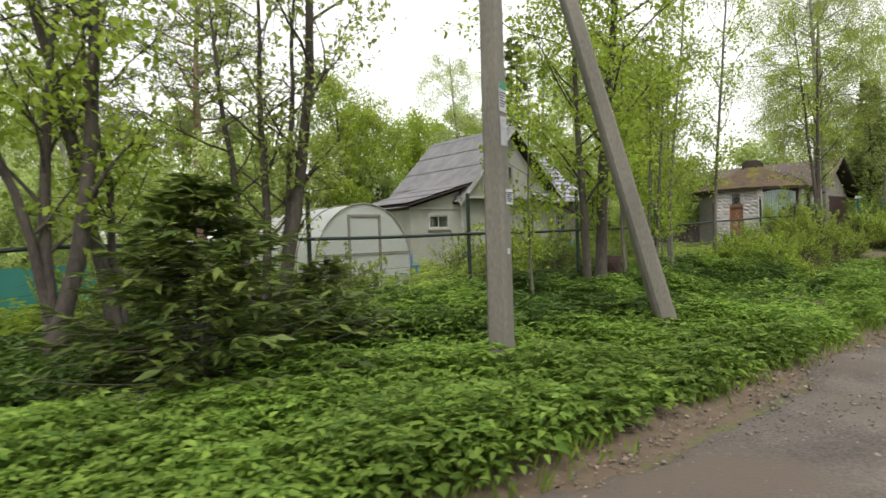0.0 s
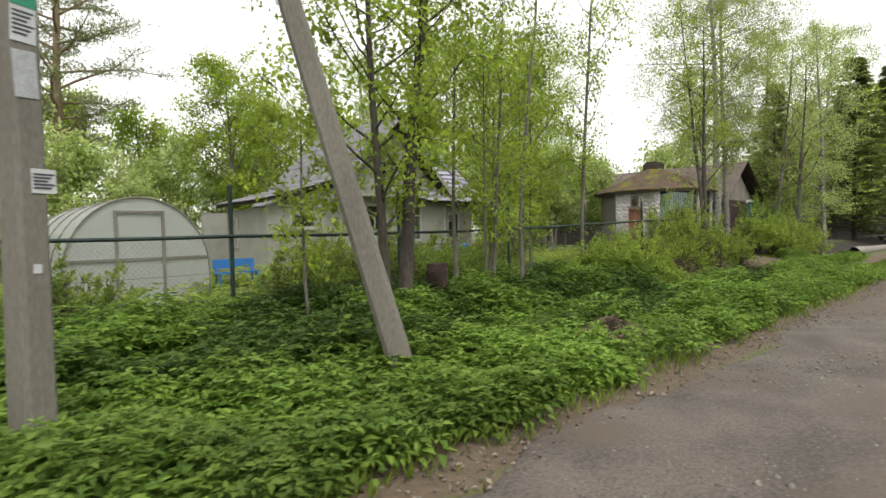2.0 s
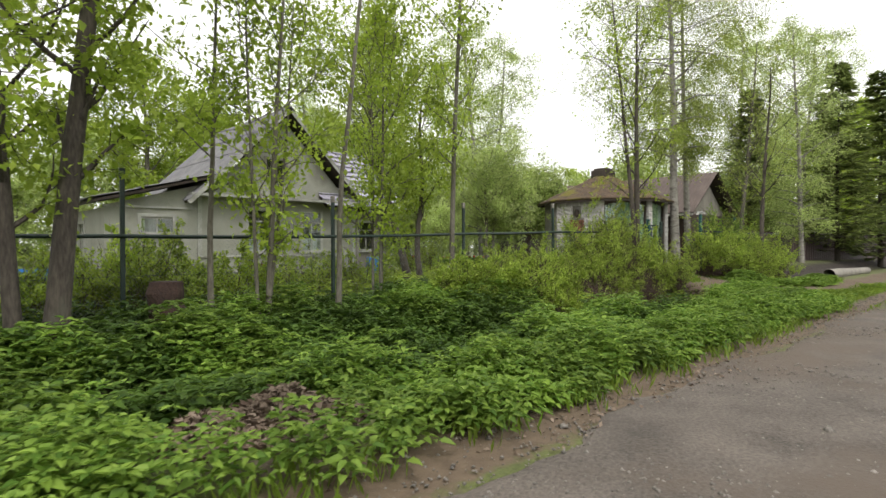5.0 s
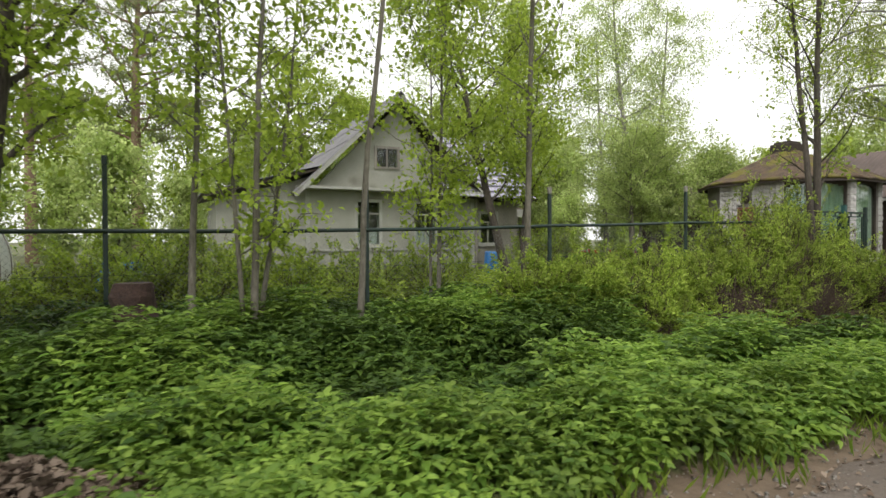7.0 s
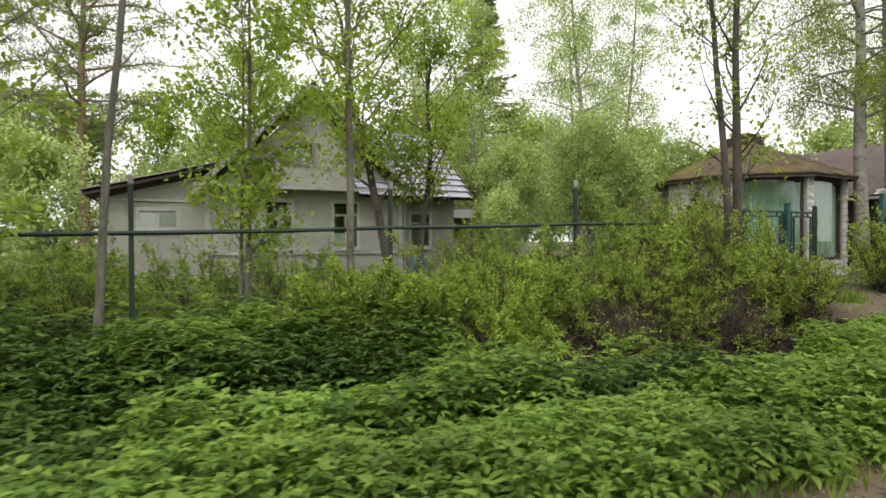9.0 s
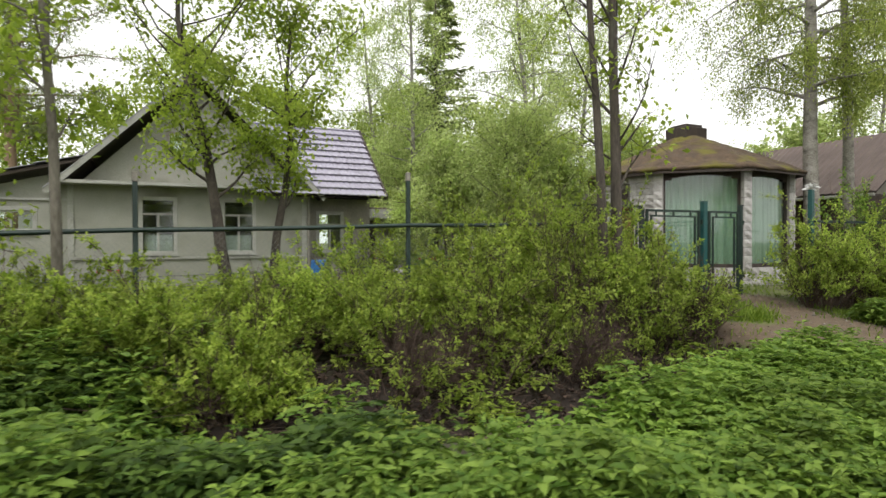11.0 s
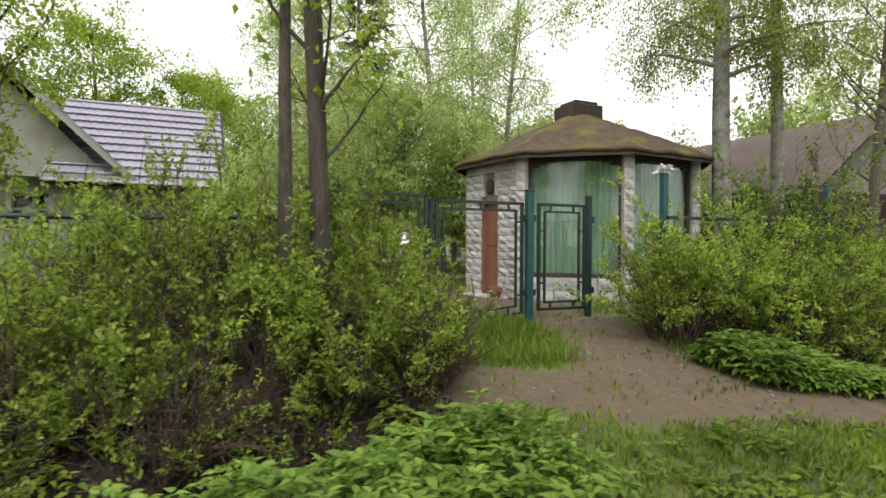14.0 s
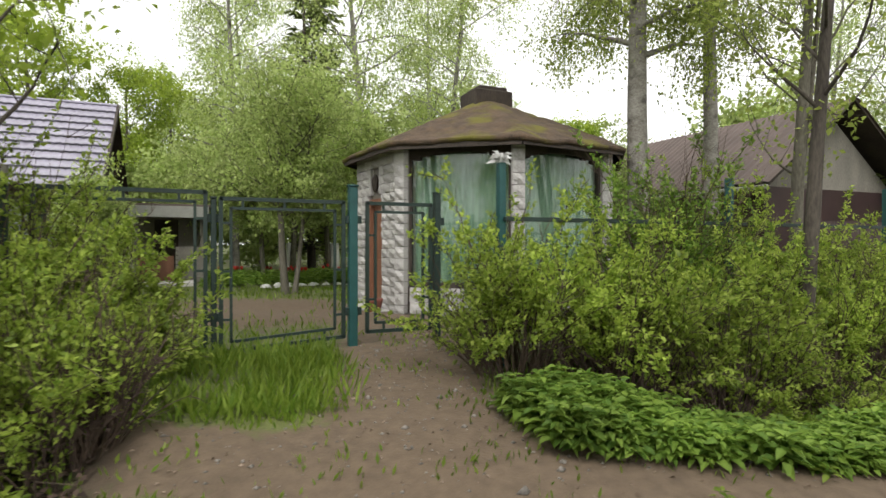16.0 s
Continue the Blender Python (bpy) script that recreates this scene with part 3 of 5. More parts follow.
def tree(name, x, y, tall, girth, label, seed, bark=BARK_GREY, leaf=LEAF_TREE, crown=0.35, spread=0.28, limbs=14, twigs=6, per=22, size=0.085, bend=0.4, droop=0.0, stems=1, rise=0.8, lean=(0, 0), fuzz=0.16, sink=0.1, group="", wobble=0.022, make=True):
    """A deciduous tree: stems, limbs, twigs and single leaves."""
    r = np.random.default_rng(seed)
    per, size, fuzz = int(per * 1.7), size * 1.3, fuzz * 0.85
    wood, fine, LP, LA = [], [], [], []
    for s in range(stems):
        az = 6.283 * s / stems + r.uniform(0, 6)
        tilt = 0.0 if stems == 1 else r.uniform(0.05, 0.16)
        th = tall * (1 if s == 0 else r.uniform(0.7, 0.95))
        g = girth if s == 0 else girth * r.uniform(0.55, 0.85)
        base = np.array([0, 0, -sink]) + (np.array([np.cos(az), np.sin(az), 0]) * girth * 1.3 if stems > 1 else 0)
        trunk = curve_line(base, (np.cos(az) * tilt + lean[0], np.sin(az) * tilt + lean[1], 1), th + sink, r, 12, 0.9, wobble)
        f = np.linspace(0, 1, 13)
        rad = g * (1 - f * 0.9) ** 0.85
        rad[0] *= 1.2
        wood.append((trunk, rad))
        for k in range(limbs):
            u = crown + (0.97 - crown) * (k + r.uniform(0, 0.8)) / limbs
            i = min(int(u * 12), 11)
            p = trunk[i] + (trunk[i + 1] - trunk[i]) * (u * 12 - i)
            a = k * 2.4 + r.uniform(-0.5, 0.5)
            prof = (0.35 + 0.65 * np.sin(np.pi * min(1, (1 - u) / (1 - crown) * 0.85 + 0.12)))
            ln = tall * spread * prof * r.uniform(0.65, 1.2)
            lr = max(0.008, g * (1 - u * 0.9) * 0.42)
            limb = curve_line(p, (np.cos(a), np.sin(a), rise + r.normal(0, 0.15)), ln, r, 5, bend - droop, 0.13)
            wood.append((limb, np.linspace(lr, 0.005, 6)))
            for t in range(twigs):
                v = r.uniform(0.25, 1.0)
                j = min(int(v * 5), 4)
                q = limb[j] + (limb[j + 1] - limb[j]) * (v * 5 - j)
                d = unit(limb[j + 1] - limb[j]) * 0.6 + r.normal(0, 0.6, 3)
                d[2] -= droop * 0.9
                tw = curve_line(q, d, ln * r.uniform(0.22, 0.5) + 0.15, r, 3, 0.1 - droop * 1.5, 0.15)
                fine.append((tw, np.linspace(0.007, 0.002, 4)))
                w = r.uniform(0.1, 1, per) * 3
                jj = np.minimum(w.astype(int), 2)
                LP.append(tw[jj] + (tw[jj + 1] - tw[jj]) * (w - jj)[:, None] + r.normal(0, fuzz, (per, 3)) * np.array([1, 1, 0.7]))
                LA.append(r.normal(0, 1, (per, 3)) + np.array([0, 0, -0.5 - droop]))
    ob = thing(name, x, y, hz(x, y), label, "tree", group)
    mesh_part("trunk", tubes(wood, 8), bark, ob, smooth=True)
    cr = mesh_part("crown", leaves(np.concatenate(LP), np.concatenate(LA), size, r, 0.6, 0.12, 0.55), leaf, ob)
    tagged(mesh_part("branchwork", tubes(fine, 3), bark if bark != BARK_BIRCH else BARK_DARK, cr), kind="stuff")
    return ob


def conifer(name, x, y, tall, girth, label, seed, needle=NEEDLE, bark=BARK_DARK, spread=0.22, start=0.05, whorls=30, per=7, spray=0.22, droop=0.25, dense=16):
    r = np.random.default_rng(seed)
    trunk = curve_line((0, 0, -0.1), (0, 0, 1), tall + 0.1, r, 10, 0.2, 0.01)
    wood = [(trunk, girth * np.linspace(1, 0.06, 11))]
    P, A = [], []
    for k in range(whorls):
        for j in range(per):
            u = start + (0.98 - start) * (k + r.uniform(0, 1)) / whorls
            a = r.uniform(0, 6.283)
            ln = tall * spread * (1 - u) ** 0.85 * r.uniform(0.7, 1.15) + 0.08
            limb = curve_line((0, 0, u * tall), (np.cos(a), np.sin(a), 0.15 - droop), ln, r, 4, 0.35, 0.06)
            wood.append((limb, np.linspace(max(0.004, girth * 0.2 * (1 - u)), 0.003, 5)))
            w = r.uniform(0.12, 1.0, dense) * 4
            jj = np.minimum(w.astype(int), 3)
            q = limb[jj] + (limb[jj + 1] - limb[jj]) * (w - jj)[:, None]
            d = unit(limb[-1] - limb[0])
            side = np.array([-d[1], d[0], 0])
            sg = r.choice([-1, 1], dense)[:, None]
            P.append(q)
            A.append(d * 0.9 + side * sg * r.uniform(0.3, 1.0, (dense, 1)) + np.array([0, 0, -0.25]) + r.normal(0, 0.2, (dense, 3)))
    ob = thing(name, x, y, hz(x, y), label, "tree")
    mesh_part("trunk", tubes(wood, 6), bark, ob, smooth=True)
    mesh_part("crown", leaves(np.concatenate(P), np.concatenate(A), spray, r, 0.28, 0.05, 0.7), needle, ob)
    return ob


def pine(name, x, y, tall, girth, label, seed):
    r = np.random.default_rng(seed)
    trunk = curve_line((0, 0, -0.1), (0.01, 0, 1), tall, r, 10, 0.2, 0.02)
    wood = [(trunk, girth * np.linspace(1, 0.2, 11))]
    P, A = [], []
    for k in range(34):
        u = 0.38 + 0.6 * k / 34
        a = k * 2.4 + r.uniform(-0.4, 0.4)
        i = min(int(u * 10), 9)
        p = trunk[i] + (trunk[i + 1] - trunk[i]) * (u * 10 - i)
        ln = tall * 0.26 * (0.5 + 0.6 * np.sin(np.pi * min(1, (1 - u) * 1.5))) * r.uniform(0.6, 1.2)
        limb = curve_line(p, (np.cos(a), np.sin(a), 0.25), ln, r, 5, 0.25, 0.16)
        wood.append((limb, np.linspace(girth * 0.22, 0.012, 6)))
        for t in range(13):
            v = r.uniform(0.3, 1) * 5
            j = min(int(v), 4)
            q = limb[j] + (limb[j + 1] - limb[j]) * (v - j)
            c = q + r.normal(0, 0.3, 3) * np.array([1, 1, 0.35])
            wood.append((np.array([q, c]), np.array([0.015, 0.006])))
            n = 42
            P.append(c + r.normal(0, 0.26, (n, 3)) * np.array([1.25, 1.25, 0.45]))
            A.append(r.normal(0, 1, (n, 3)) + np.array([0, 0, 0.5]))
    ob = thing(name, x, y, hz(x, y), label, "tree")
    mesh_part("trunk", tubes(wood, 7), BARK_PINE, ob, smooth=True)
    mesh_part("crown", leaves(np.concatenate(P), np.concatenate(A), 0.24, r, 0.22, 0.03, 0.3), NEEDLE_PINE, ob)
    return ob


def shrub(name, x, y, w, d, tall, label, seed, leaf=LEAF_BUSH, stems=70, per=16, size=0.06, dry=0, bark=TWIG, arch=0.5, low=0.6, shoots=7):
    """A bush of arching thin stems; leafy shoots at their ends, bare brown twigs inside."""
    r = np.random.default_rng(seed)
    lines, P, A = [], [], []
    dead = r.uniform(0, 6.283)
    for k in range(stems):
        a, q = r.uniform(0, 6.283), np.sqrt(r.uniform(0, 1))
        if k < dry:
            a = dead + r.normal(0, 0.5)
        foot = np.array([np.cos(a) * w * 0.3 * q, np.sin(a) * d * 0.3 * q, 0.0])
        foot[2] = hz(x + foot[0], y + foot[1]) - hz(x, y) - 0.05
        top = np.array([np.cos(a) * w * 0.56 * q, np.sin(a) * d * 0.56 * q, 0])
        hh = tall * (1 - 0.4 * q * q) * r.uniform(0.55, 1.12) * (1 + 0.22 * math.sin(3 * a + seed) + 0.12 * math.sin(5 * a + 2 * seed))
        v = top - foot
        v[2] = hh
        st = curve_line(foot, v, np.linalg.norm(v), r, 6, -arch * q, 0.12)
        lines.append((st, np.linspace(0.009, 0.0025, 7)))
        for t in range(shoots):
            j = r.integers(2, 7)
            tw = curve_line(st[j], unit(st[j] - st[j - 1]) + r.normal(0, 0.55, 3), tall * r.uniform(0.1, 0.26), r, 2, 0.3, 0.12)
            lines.append((tw, np.array([0.005, 0.003, 0.0015])))
            if k >= dry and (j >= 4 or r.uniform() < 0.25) and noise.noise(Vector((tw[-1] + np.array([x, y, 0])) * 3.2)) > -0.12:
                ww = r.uniform(0.1, 1, per) * 2
                jj = np.minimum(ww.astype(int), 1)
                P.append(tw[jj] + (tw[jj + 1] - tw[jj]) * (ww - jj)[:, None] + r.normal(0, 0.02, (per, 3)))
                A.append(r.normal(0, 0.8, (per, 3)) + unit(tw[-1] - tw[0]) * 0.8)
        if k >= dry and noise.noise(Vector((st[-1] + np.array([x, y, 0])) * 3.2)) > -0.12:
            n = per
            ww = r.uniform(low, 1, n) * 6
            jj = np.minimum(ww.astype(int), 5)
            P.append(st[jj] + (st[jj + 1] - st[jj]) * (ww - jj)[:, None] + r.normal(0, 0.03, (n, 3)))
            A.append(r.normal(0, 1, (n, 3)) + np.array([0, 0, 0.4]))
    ob = thing(name, x, y, hz(x, y), label, "bush")
    mesh_part("framework", tubes(lines, 3), bark, ob)
    mesh_part("foliage", leaves(np.concatenate(P), np.concatenate(A), size, r, 0.55, 0.12, 0.5), leaf, ob)
    return ob

# ---- house ----
def window(parent, x0, x1, z0, z1, y, transom=0.72, mull=0.5, label=""):
    """A framed window in a wall that faces -y, with glass and a curtain behind."""
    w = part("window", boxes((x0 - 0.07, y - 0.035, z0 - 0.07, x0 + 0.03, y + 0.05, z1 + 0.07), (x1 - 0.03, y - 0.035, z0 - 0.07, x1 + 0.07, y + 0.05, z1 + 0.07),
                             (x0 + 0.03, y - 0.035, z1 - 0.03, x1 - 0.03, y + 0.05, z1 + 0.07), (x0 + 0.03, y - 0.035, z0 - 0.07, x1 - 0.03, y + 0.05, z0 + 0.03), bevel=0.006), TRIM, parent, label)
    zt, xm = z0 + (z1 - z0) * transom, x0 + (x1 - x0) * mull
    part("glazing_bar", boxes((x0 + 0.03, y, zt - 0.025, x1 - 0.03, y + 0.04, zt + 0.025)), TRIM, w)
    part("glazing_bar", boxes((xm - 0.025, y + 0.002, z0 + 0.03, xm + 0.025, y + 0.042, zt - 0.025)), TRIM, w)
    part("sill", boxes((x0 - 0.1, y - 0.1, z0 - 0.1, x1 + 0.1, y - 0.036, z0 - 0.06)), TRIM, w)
    for a, b, c, d in ((x0 + 0.03, xm - 0.025, z0 + 0.03, zt - 0.025), (xm + 0.025, x1 - 0.03, z0 + 0.03, zt - 0.025), (x0 + 0.03, x1 - 0.03, zt + 0.025, z1 - 0.03)):
        part("pane", boxes((a, y + 0.018, c, b, y + 0.024, d)), GLASS, w)
    return w


def wall_with_holes(x0, x1, z0, z1, y0, y1, holes):
    """A wall facing -y with rectangular openings cut right through."""
    bm = bmesh.new()
    xs = sorted({x0, x1, *[h[0] for h in holes], *[h[1] for h in holes]})
    for a, b in zip(xs, xs[1:]):
        hs = sorted([h for h in holes if h[0] <= a and h[1] >= b], key=lambda h: h[2])
        z = z0
        for h in hs:
            box(bm, a, y0, z, b, y1, h[2])
            z = h[3]
        box(bm, a, y0, z, b, y1, z1)
    bmesh.ops.remove_doubles(bm, verts=bm.verts[:], dist=0.0005)
    return bm


def slab(p, q, y0, y1, thick):
    """A roof sheet over the slope from p to q (x, z), running from y0 to y1."""
    (ax, az), (bx, bz) = p, q
    d = Vector((bx - ax, bz - az)).normalized()
    n = Vector((-d.y, d.x)) * (thick if d.x > 0 else -thick)
    return prism([(ax, az), (bx, bz), (bx + n.x, bz + n.y), (ax + n.x, az + n.y)], y0, y1)


def corrugated(p, q, y0, y1, lift=0.05, wave=0.2, amp=0.022, rows=1.1, flip=False):
    """Wavy roofing sheets on the slope from p to q (x, z), laid in lapped rows, waves running down the slope."""
    (ax, az), (bx, bz) = p, q
    ln = math.hypot(bx - ax, bz - az)
    dx, dz = (bx - ax) / ln, (bz - az) / ln
    nx, nz = (-dz, dx) if dx > 0 else (dz, -dx)
    ys = np.arange(y0, y1 + 1e-6, wave / 6)
    V, Q, n = [], [], 0
    k = max(1, int(round(ln / rows)))
    for i in range(k):
        s0, s1 = ln * i / k, ln * (i + 1) / k + (0.06 if i < k - 1 else 0)
        for s, l in ((s0, lift + 0.03), (s1, lift)):
            w = l + amp * np.sin(ys / wave * 2 * np.pi)
            V.append(np.stack([ax + dx * s + nx * w, ys, az + dz * s + nz * w], 1))
        a = n + np.arange(len(ys) - 1)
        Q.append(np.stack([a, a + 1, a + 1 + len(ys), a + len(ys)], 1))
        n += 2 * len(ys)
    return np.concatenate(V), np.concatenate(Q)


FY, GZ = 18.8, 0.1
house = thing("house", 0, 0, 0, "old grey-green plastered village house with gabled slate roof", "house")
holes = [(17.7, 18.48, 1.38, 2.78), (19.72, 20.5, 1.38, 2.78)]
front = part("wall", wall_with_holes(16.1, 21.95, GZ, 3.1, FY, FY + 0.3, holes), PLASTER, house)
for i, h in enumerate(holes):
    w = window(house, h[0], h[1], h[2], h[3], FY + 0.02)
    part("curtain", boxes((h[0] + 0.05, FY + 0.2, h[2] + 0.03, h[1] - 0.05, FY + 0.215, h[2] + 0.45)), LACE, w, "white lace half curtain")
part("wall", boxes((16.1, FY + 0.3, GZ, 16.4, 24.1, 3.1)), PLASTER, house)
part("wall", boxes((21.65, FY + 0.3, GZ, 21.95, 24.1, 3.1)), PLASTER, house)
part("wall", boxes((16.4, 23.8, GZ, 21.65, 24.1, 3.1)), PLASTER, house)
part("ceiling", boxes((16.4, FY + 0.3, 2.95, 21.65, 23.8, 3.05)), DARKWOOD, house)
part("gable", prism([(16.3, 3.14), (18.7, 5.55), (18.7, 4.55), (18.35, 4.55), (18.35, 3.9), (18.7, 3.9), (18.7, 3.14)], FY + 0.02, FY + 0.2), PLASTER, house)
part("gable", prism([(18.7, 3.14), (18.7, 3.9), (19.12, 3.9), (19.12, 4.55), (18.7, 4.55), (18.7, 5.55), (19.05, 5.9), (21.8, 3.14)], FY + 0.022, FY + 0.198), PLASTER, house)
attic = part("attic_window", boxes((18.3, FY - 0.02, 3.86, 18.38, FY + 0.05, 4.6), (19.09, FY - 0.02, 3.86, 19.17, FY + 0.05, 4.6), (18.38, FY - 0.02, 4.52, 19.09, FY + 0.05, 4.6), (18.38, FY - 0.02, 3.86, 19.09, FY + 0.05, 3.93), (18.71, FY, 3.93, 18.76, FY + 0.04, 4.52)), GREYWOOD, house)
part("pane", boxes((18.38, FY + 0.05, 3.93, 18.71, FY + 0.056, 4.52)), GLASS, attic)
part("pane", boxes((18.76, FY + 0.05, 3.93, 19.09, FY + 0.056, 4.52)), GLASS, attic)
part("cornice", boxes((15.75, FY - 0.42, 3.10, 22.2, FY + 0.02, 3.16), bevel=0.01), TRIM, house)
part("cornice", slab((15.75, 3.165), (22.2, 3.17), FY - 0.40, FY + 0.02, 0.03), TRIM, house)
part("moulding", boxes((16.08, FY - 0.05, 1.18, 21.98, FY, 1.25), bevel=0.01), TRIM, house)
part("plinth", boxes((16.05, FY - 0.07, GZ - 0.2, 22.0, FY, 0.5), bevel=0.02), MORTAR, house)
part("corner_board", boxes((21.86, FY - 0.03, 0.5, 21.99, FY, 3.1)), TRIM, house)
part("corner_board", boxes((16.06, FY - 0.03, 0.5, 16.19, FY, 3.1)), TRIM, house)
# main roof
left, right = ((15.7, 2.88), (19.05, 6.2)), ((22.4, 2.88), (19.05, 6.2))
for s in (left, right):
    part("roof", slab(s[0], s[1], FY - 0.4, 24.4, 0.06), DARKWOOD, house)
    mesh_part("roofing", corrugated(s[0], s[1], FY - 0.45, 24.4, 0.085), SLATE, house, smooth=False)
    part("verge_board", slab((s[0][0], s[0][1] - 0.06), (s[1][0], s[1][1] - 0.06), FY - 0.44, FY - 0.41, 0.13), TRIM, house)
part("ridge_cap", prism([(18.9, 6.2), (19.05, 6.35), (19.2, 6.2), (19.05, 6.3)], FY - 0.46, 24.4), SLATE, house)
# lean-to on the west side
lh = [(14.42, 15.36, 1.95, 2.45)]
part("wall", wall_with_holes(13.5, 16.1, GZ, 2.72, FY, FY + 0.2, lh), PLASTER, house)
w = window(house, *lh[0], FY + 0.02, 0.9, 0.5)
part("wall", boxes((13.5, FY + 0.2, GZ, 13.7, 21.0, 2.66), (13.5, 21.0, GZ, 13.7, 21.8, 1.3), (13.5, 21.0, 2.3, 13.7, 21.8, 2.66), (13.5, 21.8, GZ, 13.7, 22.0, 2.66)), PLASTER, house)
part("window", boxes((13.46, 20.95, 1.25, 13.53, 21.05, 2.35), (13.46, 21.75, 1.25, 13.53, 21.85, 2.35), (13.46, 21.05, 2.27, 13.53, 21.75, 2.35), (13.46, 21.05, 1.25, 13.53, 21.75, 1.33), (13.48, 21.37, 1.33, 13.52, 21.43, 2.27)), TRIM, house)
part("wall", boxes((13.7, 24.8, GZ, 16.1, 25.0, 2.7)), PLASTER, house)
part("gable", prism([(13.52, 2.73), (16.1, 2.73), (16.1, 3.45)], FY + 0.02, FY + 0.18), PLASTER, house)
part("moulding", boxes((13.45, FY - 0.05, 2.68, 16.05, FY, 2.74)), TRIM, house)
part("roof", slab((13.2, 2.78), (16.6, 3.72), FY - 0.35, 22.2, 0.07), DARKWOOD, house)
mesh_part("roofing", corrugated((13.15, 2.78), (16.6, 3.73), FY - 0.4, 22.2, 0.1), SLATE, house)
# east wing with metal tiles
part("wall", wall_with_holes(21.95, 24.0, GZ, 2.95, 19.1, 19.3, [(22.4, 23.1, 1.4, 2.5)]), GREYWOOD, house, "weathered grey boarded wall")
window(house, 22.4, 23.1, 1.4, 2.5, 19.12, 0.7, 0.5)
part("wall", boxes((23.8, 19.3, GZ, 24.0, 24.0, 2.95)), GREYWOOD, house)
gb = bmesh.new()
gv = [gb.verts.new(v) for v in ((23.98, 19.1, 2.95), (23.98, 23.9, 2.95), (23.98, 21.3, 5.3))]
gb.faces.new(gv)
bmesh.ops.solidify(gb, geom=gb.faces[:], thickness=0.15)
part("gable", gb, GREYWOOD, house)


def tile_roof(x0, x1, y0, z0, y1, z1, course=0.35, wave=0.185):
    """Stamped metal tiles: waves across, a step down at every course."""
    ln = math.hypot(y1 - y0, z1 - z0)
    dy, dz = (y1 - y0) / ln, (z1 - z0) / ln
    xs = np.arange(x0, x1 + 1e-6, wave / 8)
    k = int(ln / course)
    V, Q, n = [], [], 0
    wv = 0.02 * (np.abs(np.sin(xs / wave * np.pi)) ** 0.7)
    rows = []
    for i in range(k):
        for s, l in ((i * course + 0.035, 0.0), (i * course - 0.02, 0.05), (i * course + 0.005, 0.07), ((i + 0.5) * course, 0.02), ((i + 1) * course - 0.001, 0.002)):
            rows.append((s, l))
    for s, l in rows:
        w = l + wv
        V.append(np.stack([xs, y0 + dy * s - dz * w, z0 + dz * s + dy * w], 1))
    m = len(xs)
    for i in range(len(rows) - 1):
        a = i * m + np.arange(m - 1)
        Q.append(np.stack([a, a + 1, a + 1 + m, a + m], 1))
    return np.concatenate(V), np.concatenate(Q)


mesh_part("roofing", tile_roof(20.4, 24.3, 18.3, 2.98, 21.3, 5.5), METALTILE, house, "lilac-grey metal tile roof")
rb = bmesh.new()
for ya, za, yb, zb in ((18.32, 2.93, 21.3, 5.43), (24.3, 2.93, 21.3, 5.43)):
    vs = [rb.verts.new(v) for v in ((20.4, ya, za), (24.28, ya, za), (24.28, yb, zb), (20.4, yb, zb))]
    rb.faces.new(vs)
bmesh.ops.solidify(rb, geom=rb.faces[:], thickness=0.05)
part("roof", rb, DARKWOOD, house)
part("ridge_cap", boxes((20.4, 21.2, 5.46, 24.32, 21.42, 5.54), bevel=0.03), METALTILE, house)
part("verge_board", boxes((0, 0, 0, 0.06, math.hypot(3.0, 2.52), 0.14)), DARKWOOD, house).matrix_local = pose(24.26, 18.3, 2.9, math.degrees(math.atan2(2.52, 3.0)), 0, 0)
part("downpipe", boxes((21.99, FY - 0.12, 0.4, 22.07, FY - 0.04, 3.05), bevel=0.02), GREYWOOD, house)

# ---- greenhouse ----
gh = thing("greenhouse", 7.82, 12.8, hz(7.8, 12.8), "arched greenhouse of milky polycarbonate on a thin frame", "greenhouse")


def arch(half, top, n=20):
    return [(half * math.cos(math.pi * i / n) * (1.0 if i not in (0, n) else 1.0), 0.75 + (top - 0.75) * math.sin(math.pi * i / n)) for i in range(n + 1)]


prof = [(1.3, 0.0)] + arch(1.3, 2.2) + [(-1.3, 0.0)]
GL = 4.2
sv = np.array([(p[0], y, p[1]) for y in (0.0, GL) for p in prof])
m = len(prof)
sq = np.stack([np.arange(m - 1), np.arange(m - 1) + 1, np.arange(m - 1) + 1 + m, np.arange(m - 1) + m], 1)
mesh_part("cover", (sv, sq), POLY, gh, smooth=True)
for y in (0.01, GL - 0.03):
    part("end_wall", prism(prof, y, y + 0.012), POLY, gh)
for y in np.arange(0, GL + 0.1, 1.0):
    mesh_part("hoop", tubes([(np.array([(p[0] * 1.008, y - 0.01, p[1] * 1.005) for p in prof]), np.full(m, 0.018))], 6), GREYWOOD, gh)
for x in (-0.42, 0.42):
    part("door_post", boxes((x - 0.025, -0.03, 0, x + 0.025, 0.008, 1.95)), GREYWOOD, gh)
part("door_rail", boxes((-0.395, -0.028, 1.9, 0.395, 0.008, 1.95)), GREYWOOD, gh)
part("cross_rail", boxes((-1.28, -0.026, 1.0, -0.445, 0.008, 1.04)), GREYWOOD, gh)
part("cross_rail", boxes((-0.395, -0.026, 1.0, 1.28, 0.008, 1.04)), GREYWOOD, gh)

